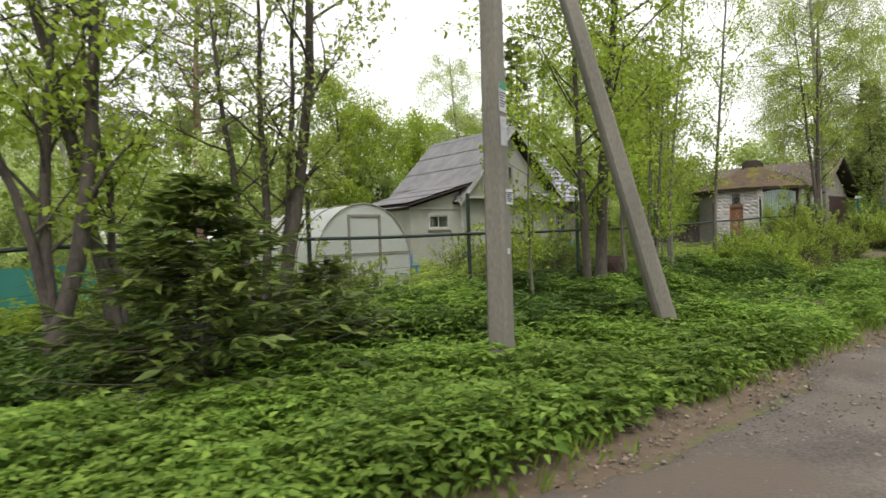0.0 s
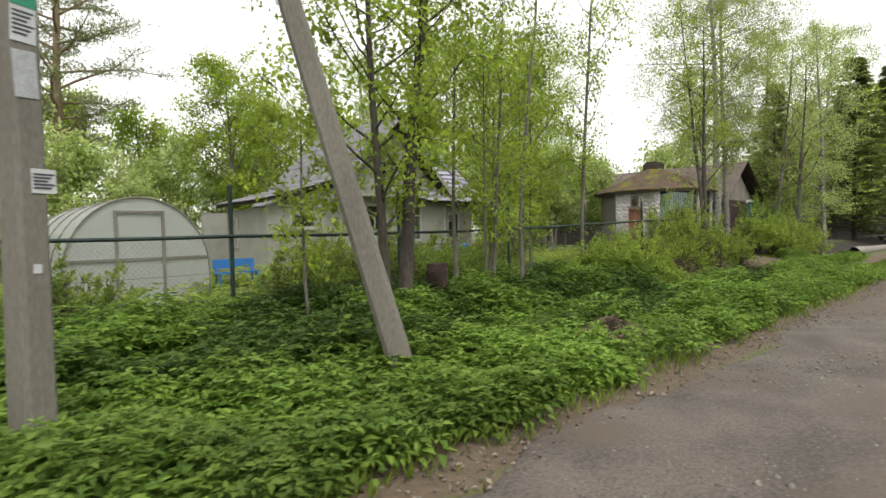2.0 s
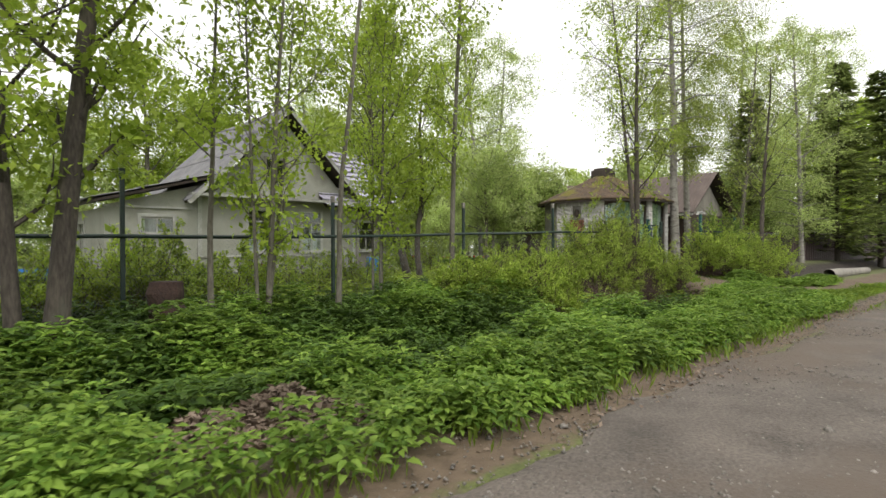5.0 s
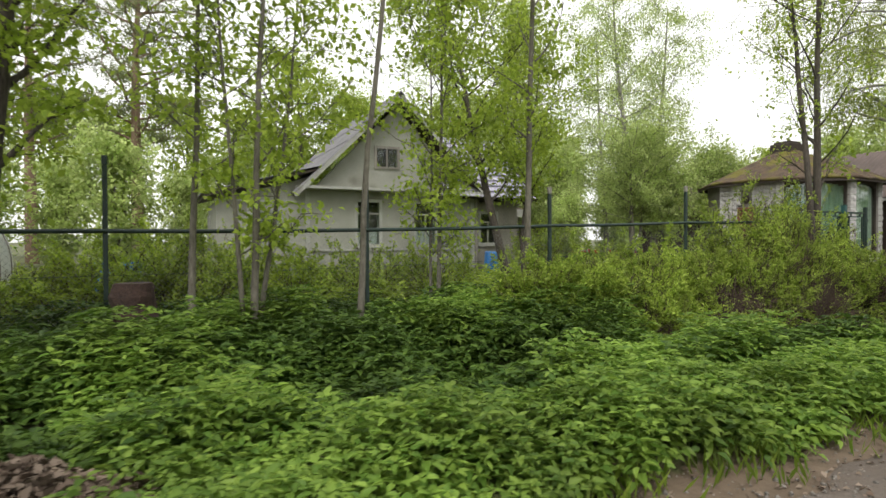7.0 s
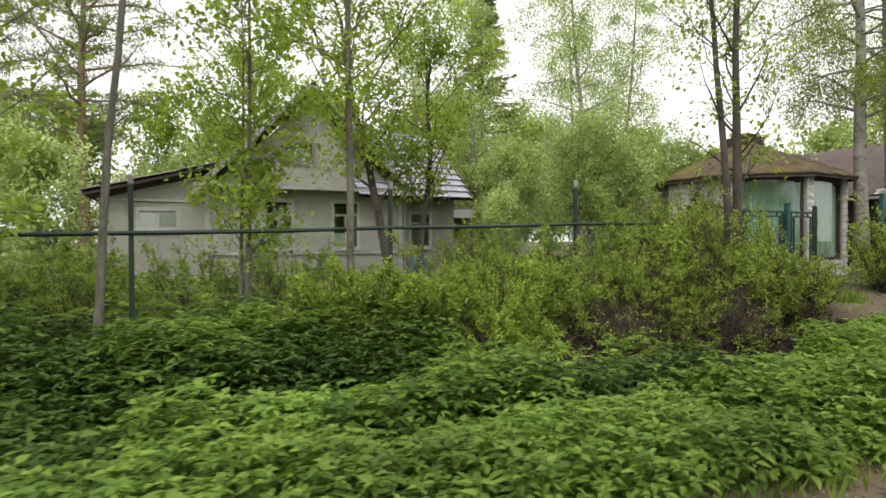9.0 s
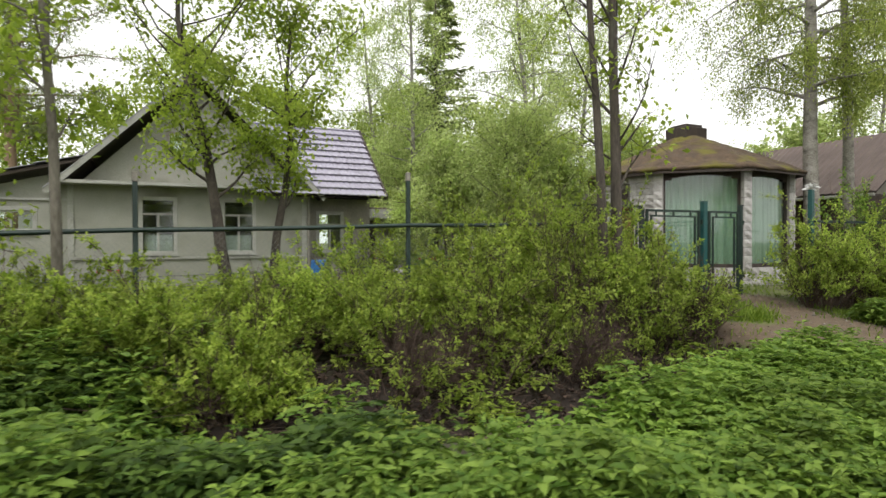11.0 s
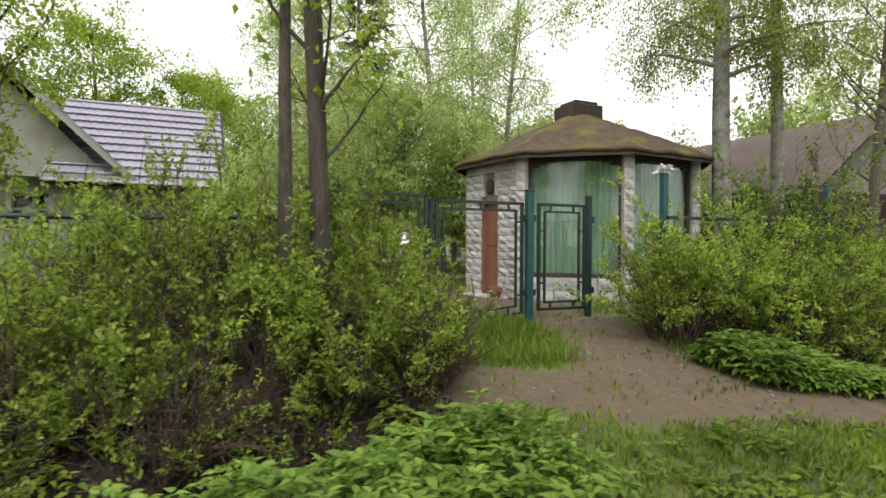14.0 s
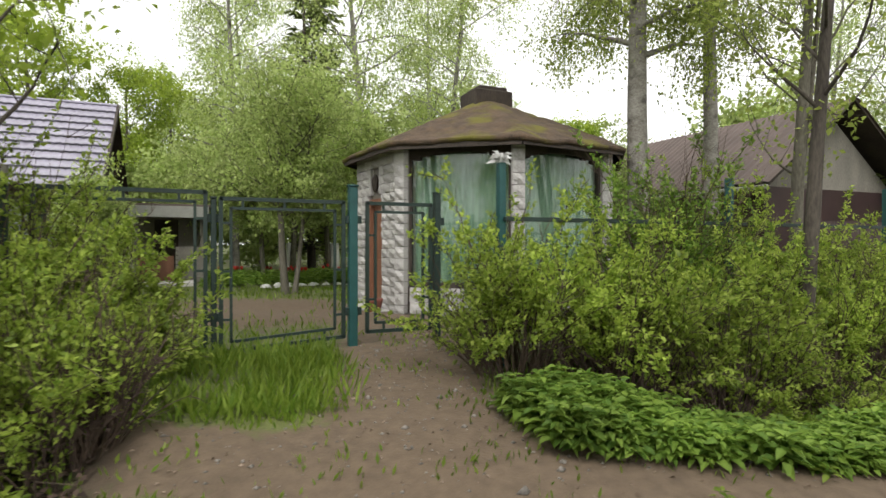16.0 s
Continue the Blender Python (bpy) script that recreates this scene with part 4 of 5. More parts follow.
# ---- fence ----
FENCE_Y = 9.45
posts = [(-2.0, 2.2, 1.65), (1.4, 1.75, 1.66), (4.78, 2.4, 1.65), (8.15, 2.44, 1.65), (11.52, 2.58, 1.65), (14.89, 2.4, 1.68), (18.25, 2.45, 1.77), (21.63, 2.6, 1.86), (24.72, 2.4, 1.92)]
def fence_post(x, y, top):
    z = hz(x, y)
    t = thing("fence_post", x, y, z, "dark green painted square steel fence post", "fence post", "posts of the fence")
    part("post", boxes((-0.028, -0.028, -0.2, 0.028, 0.028, top - z - 0.12), bevel=0.005), GREENPAINT, t)
    part("cap", boxes((-0.032, -0.032, top - z - 0.12, 0.032, 0.032, top - z), bevel=0.008), GREYWOOD if x > 12 else GREENPAINT, t)
    return t


for x, top, _z in posts:
    fence_post(x, FENCE_Y, top)
for (x0, _a, z0), (x1, _b, z1) in zip(posts, posts[1:]):
    rail = thing("fence_rail", x0, FENCE_Y - 0.055, z0, "dark green steel angle rail along the fence", "fence rail", "rails of the fence")
    sag = -0.05 if x0 < 0 or x1 < 3 else -0.012
    n = 8
    pts = np.array([((x1 - x0) * i / n, 0, (z1 - z0) * i / n + sag * math.sin(math.pi * i / n)) for i in range(n + 1)])
    mesh_part("bar", tubes([(pts, np.full(n + 1, 0.028))], 4), GREENPAINT, rail)
    mesh_part("wire", tubes([(pts + np.array([0, 0.03, -0.55]), np.full(n + 1, 0.003))], 3), GREENPAINT, rail)

# wire netting below the rail
WIRE = plain("wire_grey", (0.17, 0.18, 0.17), 0.6)


def wire_netting(x0, x1, top, pitch=0.075):
    z0 = max(hz(x0, FENCE_Y), hz(x1, FENCE_Y)) + 0.05
    w, h = x1 - x0, top - 0.03 - z0
    t = thing("wire_netting", x0, FENCE_Y - 0.012, z0, "grey diamond wire netting stretched between fence posts", "netting", "netting of the fence")
    lines = []
    for c in np.arange(-h + pitch, w, pitch):
        a, b = max(0.0, c), min(w, c + h)
        lines.append((np.array([(a, 0, a - c), (b, 0, b - c)]), np.full(2, 0.0013)))
        lines.append((np.array([(a, 0.003, h - (a - c)), (b, 0.003, h - (b - c))]), np.full(2, 0.0013)))
    tagged(mesh_part("mesh", tubes(lines, 3), WIRE, t), kind="stuff")
    return t


for (x0, _a, z0), (x1, _b, z1) in zip(posts[1:], posts[2:]):
    wire_netting(x0 + 0.03, x1 - 0.03, min(z0, z1))

# fence past the gate
FY2 = 8.6
for x in (29.11, 32.4, 35.7):
    t = thing("fence_post", x, FY2, hz(x, FY2), "teal painted steel fence post", "fence post", "posts of the fence")
    part("post", boxes((-0.04, -0.04, -0.2, 0.04, 0.04, 2.56 - hz(x, FY2)), bevel=0.006), TEALPAINT, t)
rail = thing("fence_rail", 29.11, FY2 - 0.07, 1.98, "dark green steel rail of the side fence", "fence rail", "rails of the fence")
part("bar", boxes((0, -0.025, -0.02, 9.0, 0.025, 0.025), bevel=0.004), GREENPAINT, rail)
part("bar", boxes((0, -0.02, -1.1, 9.0, 0.02, -1.07), bevel=0.004), GREENPAINT, rail)
# white plastic flower head on the post
fl = thing("post_ornament", 29.11, FY2, 2.56, "ragged white plastic bottle flower on a fence post", "ornament")
_r = np.random.default_rng(51)
_a = _r.uniform(0, 6.28, 34)
mesh_part("petals", leaves(np.stack([np.cos(_a) * 0.02, np.sin(_a) * 0.02, _r.uniform(0.02, 0.1, 34)], 1), np.stack([np.cos(_a), np.sin(_a), _r.uniform(-0.9, 0.5, 34)], 1), 0.12, _r, 0.4, 0.1, 0.3), WHITE, fl)
part("neck", boxes((-0.02, -0.02, 0, 0.02, 0.02, 0.1), bevel=0.006), WHITE, fl)

# ---- gate ----
def bars(bm, pts, r=0.016):
    for a, b in pts:
        d = Vector(b) - Vector(a)
        m = Matrix.Translation((Vector(a) + Vector(b)) / 2) @ d.to_track_quat("Z", "Y").to_matrix().to_4x4() @ Matrix.Diagonal((r * 2, r * 2, d.length + r, 1))
        bmesh.ops.create_cube(bm, size=1, matrix=m)


def gate_leaf(name, x0, x1, y, z0, z1, label, inset=0.1, drop=0.0, rz=0.0, stubs=3):
    t = thing(name, x0, y, z0, label, "gate", rz=rz)
    w, h = x1 - x0, z1 - z0
    def frame_part(nm, a, b, c, d, r):
        bm = bmesh.new()
        bars(bm, [((a, 0, c + drop), (a, 0, d)), ((b, 0, c), (b, 0, d)), ((a, 0, d), (b, 0, d)), ((a, 0, c + drop), (b, 0, c))], r)
        part(nm, bm, GREENPAINT, t)
    frame_part("outer_frame", 0, w, 0, h, 0.021)
    frame_part("inner_frame", inset, w - inset, inset, h - inset, 0.015)
    for i in range(stubs):
        f = (i + 0.5) / stubs
        for a, b in (((f * w, 0, h - inset), (f * w, 0, h)), ((f * w, 0, drop * (1 - f)), (f * w, 0, inset + drop * (1 - f)))):
            bm = bmesh.new()
            bars(bm, [(a, b)], 0.013)
            part("spacer", bm, GREENPAINT, t)
        for a, b in (((0, 0, f * h), (inset, 0, f * h)), ((w - inset, 0, f * h), (w, 0, f * h))):
            bm = bmesh.new()
            bars(bm, [(a, b)], 0.013)
            part("spacer", bm, GREENPAINT, t)
    return t


gate_leaf("gate_leaf", 24.82, 26.32, 9.9, 0.62, 2.26, "dark green open-frame steel driveway gate leaf", drop=0.0)
gate_leaf("gate_leaf", 26.47, 27.78, 9.9, 0.66, 2.2, "dark green sagging open-frame gate leaf standing ajar", drop=-0.08)
gate_leaf("wicket_gate", 28.06, 28.86, 9.9, 0.70, 2.2, "narrow dark green open-frame steel wicket gate", stubs=2)
def gate_post(x, y, top, s, mat, label):
    t = thing("gate_post", x, y, hz(x, y), label, "gate post")
    part("post", boxes((-s, -s, -0.2, s, s, top - hz(x, y)), bevel=0.008), mat, t)
    part("cap", boxes((-s * 1.2, -s * 1.2, top - hz(x, y), s * 1.2, s * 1.2, top - hz(x, y) + 0.02), bevel=0.004), mat, t)
    for z in (0.35, 1.4):
        part("hinge", boxes((-s - 0.03, -0.03, z, -s, 0.03, z + 0.09), bevel=0.004), GREENPAINT, t)
        part("hinge", boxes((s, -0.03, z, s + 0.05, 0.03, z + 0.09), bevel=0.004), GREENPAINT, t)
    return t


gate_post(27.88, 9.87, 2.38, 0.05, TEALPAINT, "teal painted square steel gate post")
gate_post(28.95, 9.92, 2.34, 0.04, GREENPAINT, "dark green steel gate post")
gate_post(26.40, 9.94, 2.2, 0.03, GREENPAINT, "thin dark green steel post where gate leaves meet")

# ---- pavilion ----
CX, CY, R8, PH = 31.68, 13.78, 2.55, 163.5
BZ = 0.5
pav = thing("garden_pavilion", CX, CY, BZ, "octagonal stone garden pavilion with mossy roof and big windows", "pavilion")


def corner(i, r=R8):
    a = radians(PH + 45 * i)
    return Vector((r * math.cos(a), r * math.sin(a), 0))


def side_matrix(i, r=R8):
    """Local frame of a side: x along it from corner i, -y outwards, z up."""
    a, b = corner(i, r), corner(i + 1, r)
    u = (b - a).normalized()
    return Matrix.Translation(a) @ Matrix(((u.x, -u.y, 0, 0), (u.y, u.x, 0, 0), (0, 0, 1, 0), (0, 0, 0, 1))), (b - a).length


stone_meshes = []
_r = random.Random(7)
for k in range(6):
    bm = bmesh.new()
    bmesh.ops.create_cube(bm, size=1)
    bmesh.ops.subdivide_edges(bm, edges=bm.edges[:], cuts=1, use_grid_fill=True)
    for v in bm.verts:
        if v.co.y < -0.4:
            edge_v = abs(v.co.x) > 0.4 or abs(v.co.z) > 0.4
            v.co.y += 0.2 if edge_v else _r.uniform(-0.12, 0.08)
            v.co.x += _r.uniform(-0.02, 0.02)
            v.co.z += _r.uniform(-0.04, 0.04)
    me = bpy.data.meshes.new("stone")
    bm.to_mesh(me)
    bm.free()
    me.materials.append(STONE)
    stone_meshes.append(me)


def stone_course(parent, m, x0, x1, z0, z1, seed, course=0.16, width=0.36, skip=()):
    """Rock-faced blocks laid in courses on the outer face of a wall."""
    r = random.Random(seed)
    n = max(1, int(round((z1 - z0) / course)))
    h = (z1 - z0) / n
    for i in range(n):
        x = x0
        first = True
        while x < x1 - 0.02:
            w = (width * r.uniform(0.7, 1.2)) if not (first and i % 2) else width * 0.5
            first = False
            w = min(w, x1 - x)
            if x1 - (x + w) < 0.12:
                w = x1 - x
            za, zb = z0 + i * h, z0 + (i + 1) * h
            cuts = [(x, x + w)]
            for (sx0, sx1, sz0, sz1) in skip:
                if zb > sz0 + 0.02 and za < sz1 - 0.02:
                    nc = []
                    for a, b in cuts:
                        if b <= sx0 or a >= sx1:
                            nc.append((a, b))
                        else:
                            if sx0 - a > 0.05:
                                nc.append((a, sx0))
                            if b - sx1 > 0.05:
                                nc.append((sx1, b))
                    cuts = nc
            for a, b in cuts:
                ob = new("stone", stone_meshes[r.randrange(6)])
                ob.parent = parent
                ob.matrix_local = m @ Matrix.Translation(((a + b) / 2, -0.035, (za + zb) / 2)) @ Matrix.Diagonal((b - a - 0.012, 0.13, h - 0.012, 1))
            x += w


WH = 2.96
walls = []
for i in range(8):
    m, ln = side_matrix(i)
    bm = bmesh.new()
    if i == 0:
        for a, b, c, d in ((0, 0.62, 0, WH), (0.62, 1.22, 2.02, WH), (1.22, ln, 0, WH)):
            box(bm, a, 0, c, b, 0.25, d, m=m)
        w = part("wall", bm, MORTAR, pav)
        walls.append((w, m, ln))
    elif i in (1, 2):
        box(bm, 0.1, 0, 0, ln - 0.1, 0.25, 0.5, m=m)
        # arched head
        n = 10
        xs = [0.13 + (ln - 0.26) * k / n for k in range(n + 1)]
        for k in range(n):
            u = ((xs[k] + xs[k + 1]) / 2 - ln / 2) / (ln / 2 - 0.13)
            box(bm, xs[k], 0.04, 2.56 + 0.2 * math.sqrt(max(0, 1 - u * u)), xs[k + 1], 0.2, WH, m=m)
        w = part("wall", bm, DARKWOOD, pav)
        walls.append((w, m, ln))
        gw = bmesh.new()
        for a, b, c, d in ((0.09, 0.15, 0.5, WH), (ln - 0.15, ln - 0.09, 0.5, WH), (0.15, ln - 0.15, 0.5, 0.58)):
            box(gw, a, 0.03, c, b, 0.14, d, m=m)
        win = part("window", gw, DARKWOOD, pav, "large arched window with dark timber frame")
        gp = bmesh.new()
        box(gp, 0.15, 0.08, 0.58, ln - 0.15, 0.086, 2.82, m=m)
        part("pane", gp, GLASS, win)
        # pleated curtain
        n = 70
        P0 = []
        for k in range(n + 1):
            x = 0.14 + (ln - 0.28) * k / n
            o = 0.16 + 0.025 * math.sin(k * 1.35) + 0.015 * math.sin(k * 0.47)
            P0.append((m @ Vector((x, o, 0.5)), m @ Vector((x, o, 2.9))))
        V = [tuple(p) for a in P0 for p in a]
        Q = [(2 * k, 2 * k + 2, 2 * k + 3, 2 * k + 1) for k in range(n)]
        mesh_part("curtain", (np.array(V), np.array(Q)), CURTAIN, win, "pale green pleated curtain", smooth=True)
    else:
        box(bm, 0, 0, 0, ln, 0.25, WH, m=m)
        part("wall", bm, MORTAR, pav)
# corner pillars
for i in (1, 2, 3):
    a = radians(PH + 45 * i)
    bm = bmesh.new()
    mm = Matrix.Translation(corner(i, R8 - 0.08)) @ Matrix.Rotation(a + math.pi / 2, 4, "Z")
    box(bm, -0.09, -0.1, 0, 0.09, 0.12, WH, m=mm)
    pil = part("pillar", bm, MORTAR, pav)
    stone_course(pil, mm @ Matrix.Translation((0, -0.09, 0)), -0.11, 0.11, 0, WH, 30 + i, 0.2, 0.3)
# floor slab, eaves beam
bm = bmesh.new()
vs = [bm.verts.new(corner(i, R8 + 0.12) + Vector((0, 0, 0.06))) for i in range(8)]
f = bm.faces.new(vs)
bmesh.ops.solidify(bm, geom=[f], thickness=0.3)
part("base", bm, PALESTONE, pav)
# roof
bm = bmesh.new()
lower = [bm.verts.new(corner(i, 2.92) + Vector((0, 0, 2.9))) for i in range(8)]
mid = [bm.verts.new(corner(i, 1.75) + Vector((0, 0, 3.44))) for i in range(8)]
top = [bm.verts.new(corner(i, 0.42) + Vector((0, 0, 4.05))) for i in range(8)]
for a, b in ((lower, mid), (mid, top)):
    for i in range(8):
        bm.faces.new((a[i], a[(i + 1) % 8], b[(i + 1) % 8], b[i]))
bm.faces.new(top)
bmesh.ops.subdivide_edges(bm, edges=bm.edges[:], cuts=11, use_grid_fill=True)
for v in bm.verts:
    nz = noise.noise(v.co * 2.2) * 0.045 + noise.noise(v.co * 8) * 0.025
    v.co.z += nz
bmesh.ops.solidify(bm, geom=bm.faces[:], thickness=0.07)
part("roof", bm, MOSS, pav, "mossy brown felt roof", smooth=True)
bm = bmesh.new()
vs = [bm.verts.new(corner(i, 2.82) + Vector((0, 0, 2.88))) for i in range(8)]
f = bm.faces.new(vs)
bmesh.ops.solidify(bm, geom=[f], thickness=0.05)
part("soffit", bm, DARKWOOD, pav)
for i in range(8):
    m, ln = side_matrix(i, 2.84)
    bm = bmesh.new()
    box(bm, 0, -0.03, 2.78, ln, 0.0, 2.89, m=m)
    part("fascia", bm, DARKWOOD, pav)
vent = part("chimney", boxes((-0.42, -0.36, 3.93, 0.42, 0.36, 4.31), bevel=0.02), DARKWOOD, pav, "dark boxed roof vent")
part("cap", boxes((-0.3, -0.28, 4.31, 0.34, 0.3, 4.4), bevel=0.02), DARKWOOD, vent)
# stones on the door side and under the windows
w0, m0, l0 = walls[0]
stone_course(w0, m0, 0.0, l0, 0.0, WH, 11, 0.165, 0.38, [(0.62, 1.22, -1, 2.1), (0.72, 1.1, 2.15, 2.55)])
for w, m, ln in walls[1:]:
    stone_course(w, m, 0.15, ln - 0.15, 0.0, 0.5, 12, 0.25, 0.5)
bm = bmesh.new()
box(bm, 0.66, 0.03, 0.06, 1.18, 0.09, 2.0, bevel=0.005, m=m0)
door = part("door", bm, DOORWOOD, pav, "brown panelled wooden door")
for z0, z1 in ((0.2, 0.95), (1.1, 1.85)):
    bm = bmesh.new()
    box(bm, 0.76, 0.012, z0, 1.08, 0.03, z1, bevel=0.008, m=m0)
    part("panel", bm, DOORWOOD, door)
bm = bmesh.new()
for a, b, c, d in ((0.6, 0.66, 0.06, 2.06), (1.18, 1.24, 0.06, 2.06), (0.66, 1.18, 2.0, 2.06)):
    box(bm, a, -0.06, c, b, 0.1, d, m=m0)
part("door_frame", bm, DOORWOOD, pav)
bm = bmesh.new()
bmesh.ops.create_uvsphere(bm, u_segments=12, v_segments=8, radius=1, matrix=m0 @ Matrix.Translation((0.91, -0.06, 2.35)) @ Matrix.Diagonal((0.11, 0.05, 0.17, 1)))
part("medallion", bm, DARKWOOD, pav, "dark oval wall medallion", smooth=True)
# steps and pot
stp = thing("door_step", CX, CY, BZ, "pale stone steps before the pavilion door", "steps")
for k, (o, z) in enumerate(((0.75, -0.02), (0.4, 0.08))):
    bm = bmesh.new()
    box(bm, 0.3, -o, z - 0.16, 1.6, -o + 0.36, z, bevel=0.02, m=m0)
    part("tread", bm, PALESTONE, stp)
pot = thing("flower_pot", *(Matrix.Translation((CX, CY, BZ)) @ m0 @ Vector((1.5, -0.32, 0.0))), "brown-red clay flower pot by the door", "flower pot")
V, Q = tubes([(np.array([(0, 0, -0.08), (0, 0, 0.1), (0, 0, 0.22), (0, 0, 0.28), (0, 0, 0.26)]), np.array([0.09, 0.11, 0.14, 0.15, 0.11]))], 14)
mesh_part("pot", (V, Q), TERRACOTTA, pot, smooth=True)

# ---- neighbouring house with brown roof ----
nb = thing("neighbour_house", 0, 0, 0, "low house with brown metal roof and dark brown siding", "house")
part("wall", boxes((39.2, 13.2, 0, 39.45, 28.0, 3.2)), BROWNSHEET, nb)
part("wall", boxes((39.45, 13.2, 0, 44.7, 13.45, 3.2)), BROWNSHEET, nb)
part("wall", boxes((44.45, 13.45, 0, 44.7, 28.0, 3.2)), BROWNSHEET, nb)
part("gable", prism([(39.3, 3.21), (44.6, 3.21), (41.95, 5.1)], 13.25, 13.4), GREYWOOD, nb, "pale boarded gable")
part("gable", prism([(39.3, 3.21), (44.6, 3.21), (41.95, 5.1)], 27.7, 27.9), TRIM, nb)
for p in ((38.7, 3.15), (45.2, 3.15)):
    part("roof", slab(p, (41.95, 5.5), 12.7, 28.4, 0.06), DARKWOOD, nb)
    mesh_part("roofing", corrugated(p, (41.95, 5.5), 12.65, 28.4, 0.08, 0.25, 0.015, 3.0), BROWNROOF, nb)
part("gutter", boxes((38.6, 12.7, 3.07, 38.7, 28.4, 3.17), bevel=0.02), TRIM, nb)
# brown sheet fence
bf = thing("sheet_fence", 38.6, 11.4, 0.2, "dark brown corrugated sheet fence", "fence")
pts = np.array([(i * 0.05, 0.02 * math.copysign(min(1, abs(math.sin(i * 0.9)) * 1.5), math.sin(i * 0.9))) for i in range(0, 520)])
V = np.concatenate([np.stack([pts[:, 0], pts[:, 1] - pts[:, 0] * 0.12, np.full(len(pts), z)], 1) for z in (0.0, 2.05)])
k = np.arange(len(pts) - 1)
mesh_part("sheet", (V, np.stack([k, k + 1, k + 1 + len(pts), k + len(pts)], 1)), BROWNSHEET, bf)
for i in range(0, 10):
    part("post", boxes((i * 2.6 - 0.03, 0.04 - i * 2.6 * 0.12, -0.3, i * 2.6 + 0.03, 0.1 - i * 2.6 * 0.12, 2.0)), DARKWOOD, bf)
log = thing("fallen_log", 37.5, 6.6, hz(37.5, 6.6) + 0.2, "grey barkless log lying by the road", "log")
mesh_part("wood", tubes([(np.array([(0, 0, 0), (1.5, -0.1, 0.02), (3.2, -0.2, 0), (5, -0.5, 0.03)]), np.array([0.24, 0.23, 0.2, 0.17]))], 10), GREYWOOD, log, smooth=True)

# ---- shed beyond the lawn ----
sx, sy, sz = 24.5, 22.8, hz(26, 22.8)
shed = thing("shed", sx, sy, sz, "small weathered shed with open dark porch", "shed")
part("wall", boxes((0.0, 1.2, 0, 2.0, 1.3, 2.3)), GREYWOOD, shed)
part("wall", boxes((0.0, 1.3, 0, 0.1, 3.0, 2.3)), GREYWOOD, shed)
part("wall", boxes((1.9, 1.3, 0, 2.0, 3.0, 2.3)), GREYWOOD, shed)
part("post", boxes((0.02, 0.0, 0, 0.12, 0.1, 2.3)), GREYWOOD, shed)
part("post", boxes((1.85, 0.0, 0, 1.95, 0.1, 2.3)), GREYWOOD, shed)
part("balustrade", boxes((0.12, 0.02, 0.0, 1.1, 0.08, 0.85)), DOORWOOD, shed)
part("door", boxes((0.5, 1.14, 0.0, 1.2, 1.19, 2.0)), DARKWOOD, shed)
for i in range(8):
    part("plank", boxes((1.15, 0.02, 0.03 + i * 0.14, 1.85, 0.06, 0.15 + i * 0.14)), GREYWOOD, shed)
part("roof", boxes((-0.2, -0.35, 2.35, 2.2, 3.2, 2.43), bevel=0.01), BROWNROOF, shed)
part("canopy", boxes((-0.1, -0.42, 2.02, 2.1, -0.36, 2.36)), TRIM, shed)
pv = thing("stone_slab", 25.6, 21.6, hz(25.6, 21.6), "pale concrete slab before the shed", "slab")
part("slab", boxes((-0.8, -0.6, -0.1, 0.6, 0.6, 0.08), bevel=0.02), PALESTONE, pv)

# garden bed with white edging stones and red tulips
_r = random.Random(9)
for i in range(16):
    t = thing("edging_stone", 28.0 + i * 0.33, 19.7 + 0.2 * math.sin(i * 0.6), hz(29, 19.7), "white painted edging stone of the flower bed", "stone", "edging stones")
    bm = bmesh.new()
    bmesh.ops.create_icosphere(bm, subdivisions=2, radius=1, matrix=Matrix.Diagonal((_r.uniform(0.13, 0.19), 0.1, _r.uniform(0.08, 0.13), 1)))
    for v in bm.verts:
        v.co *= 1 + 0.18 * noise.noise(v.co * 9 + Vector((i, 0, 0)))
    part("stone_body", bm, WHITEWASH, t, smooth=True)
plants("flower_bed", scatter(900, (26.5, 33), (19.9, 23.5), 61, lambda x, y: patchy(x, y, 1, 0.3)), 0.34, 0.16, LEAF_NETTLE, "green leaves of the flower bed", 62, ratio=0.25)


def tulip(x, y, i):
    z = hz(x, y)
    t = thing("tulip", x, y, z, "red tulip in the flower bed", "flower", "red tulips")
    mesh_part("stem", tubes([(np.array([(0, 0, 0), (0.01, 0, 0.22), (0.015, 0.01, 0.42)]), np.full(3, 0.006))], 4), GRASS, t)
    V, Q = tubes([(np.array([(0.015, 0.01, 0.4), (0.015, 0.01, 0.44), (0.015, 0.01, 0.5)]), np.array([0.015, 0.05, 0.04]))], 7)
    mesh_part("bloom", (V, Q), RED, t)
    return t


first = tulip(28.5, 20.6, 0)
for i in range(26):
    x, y = _r.uniform(26.8, 32.5), _r.uniform(20.2, 22.5)
    copy_thing(first, pose(x, y, hz(x, y), 0, 0, _r.uniform(0, 360)))
for x, y in ((16.9, 17.2), (17.3, 17.1), (17.1, 17.4)):
    copy_thing(first, pose(x, y, hz(x, y) + 0.25))

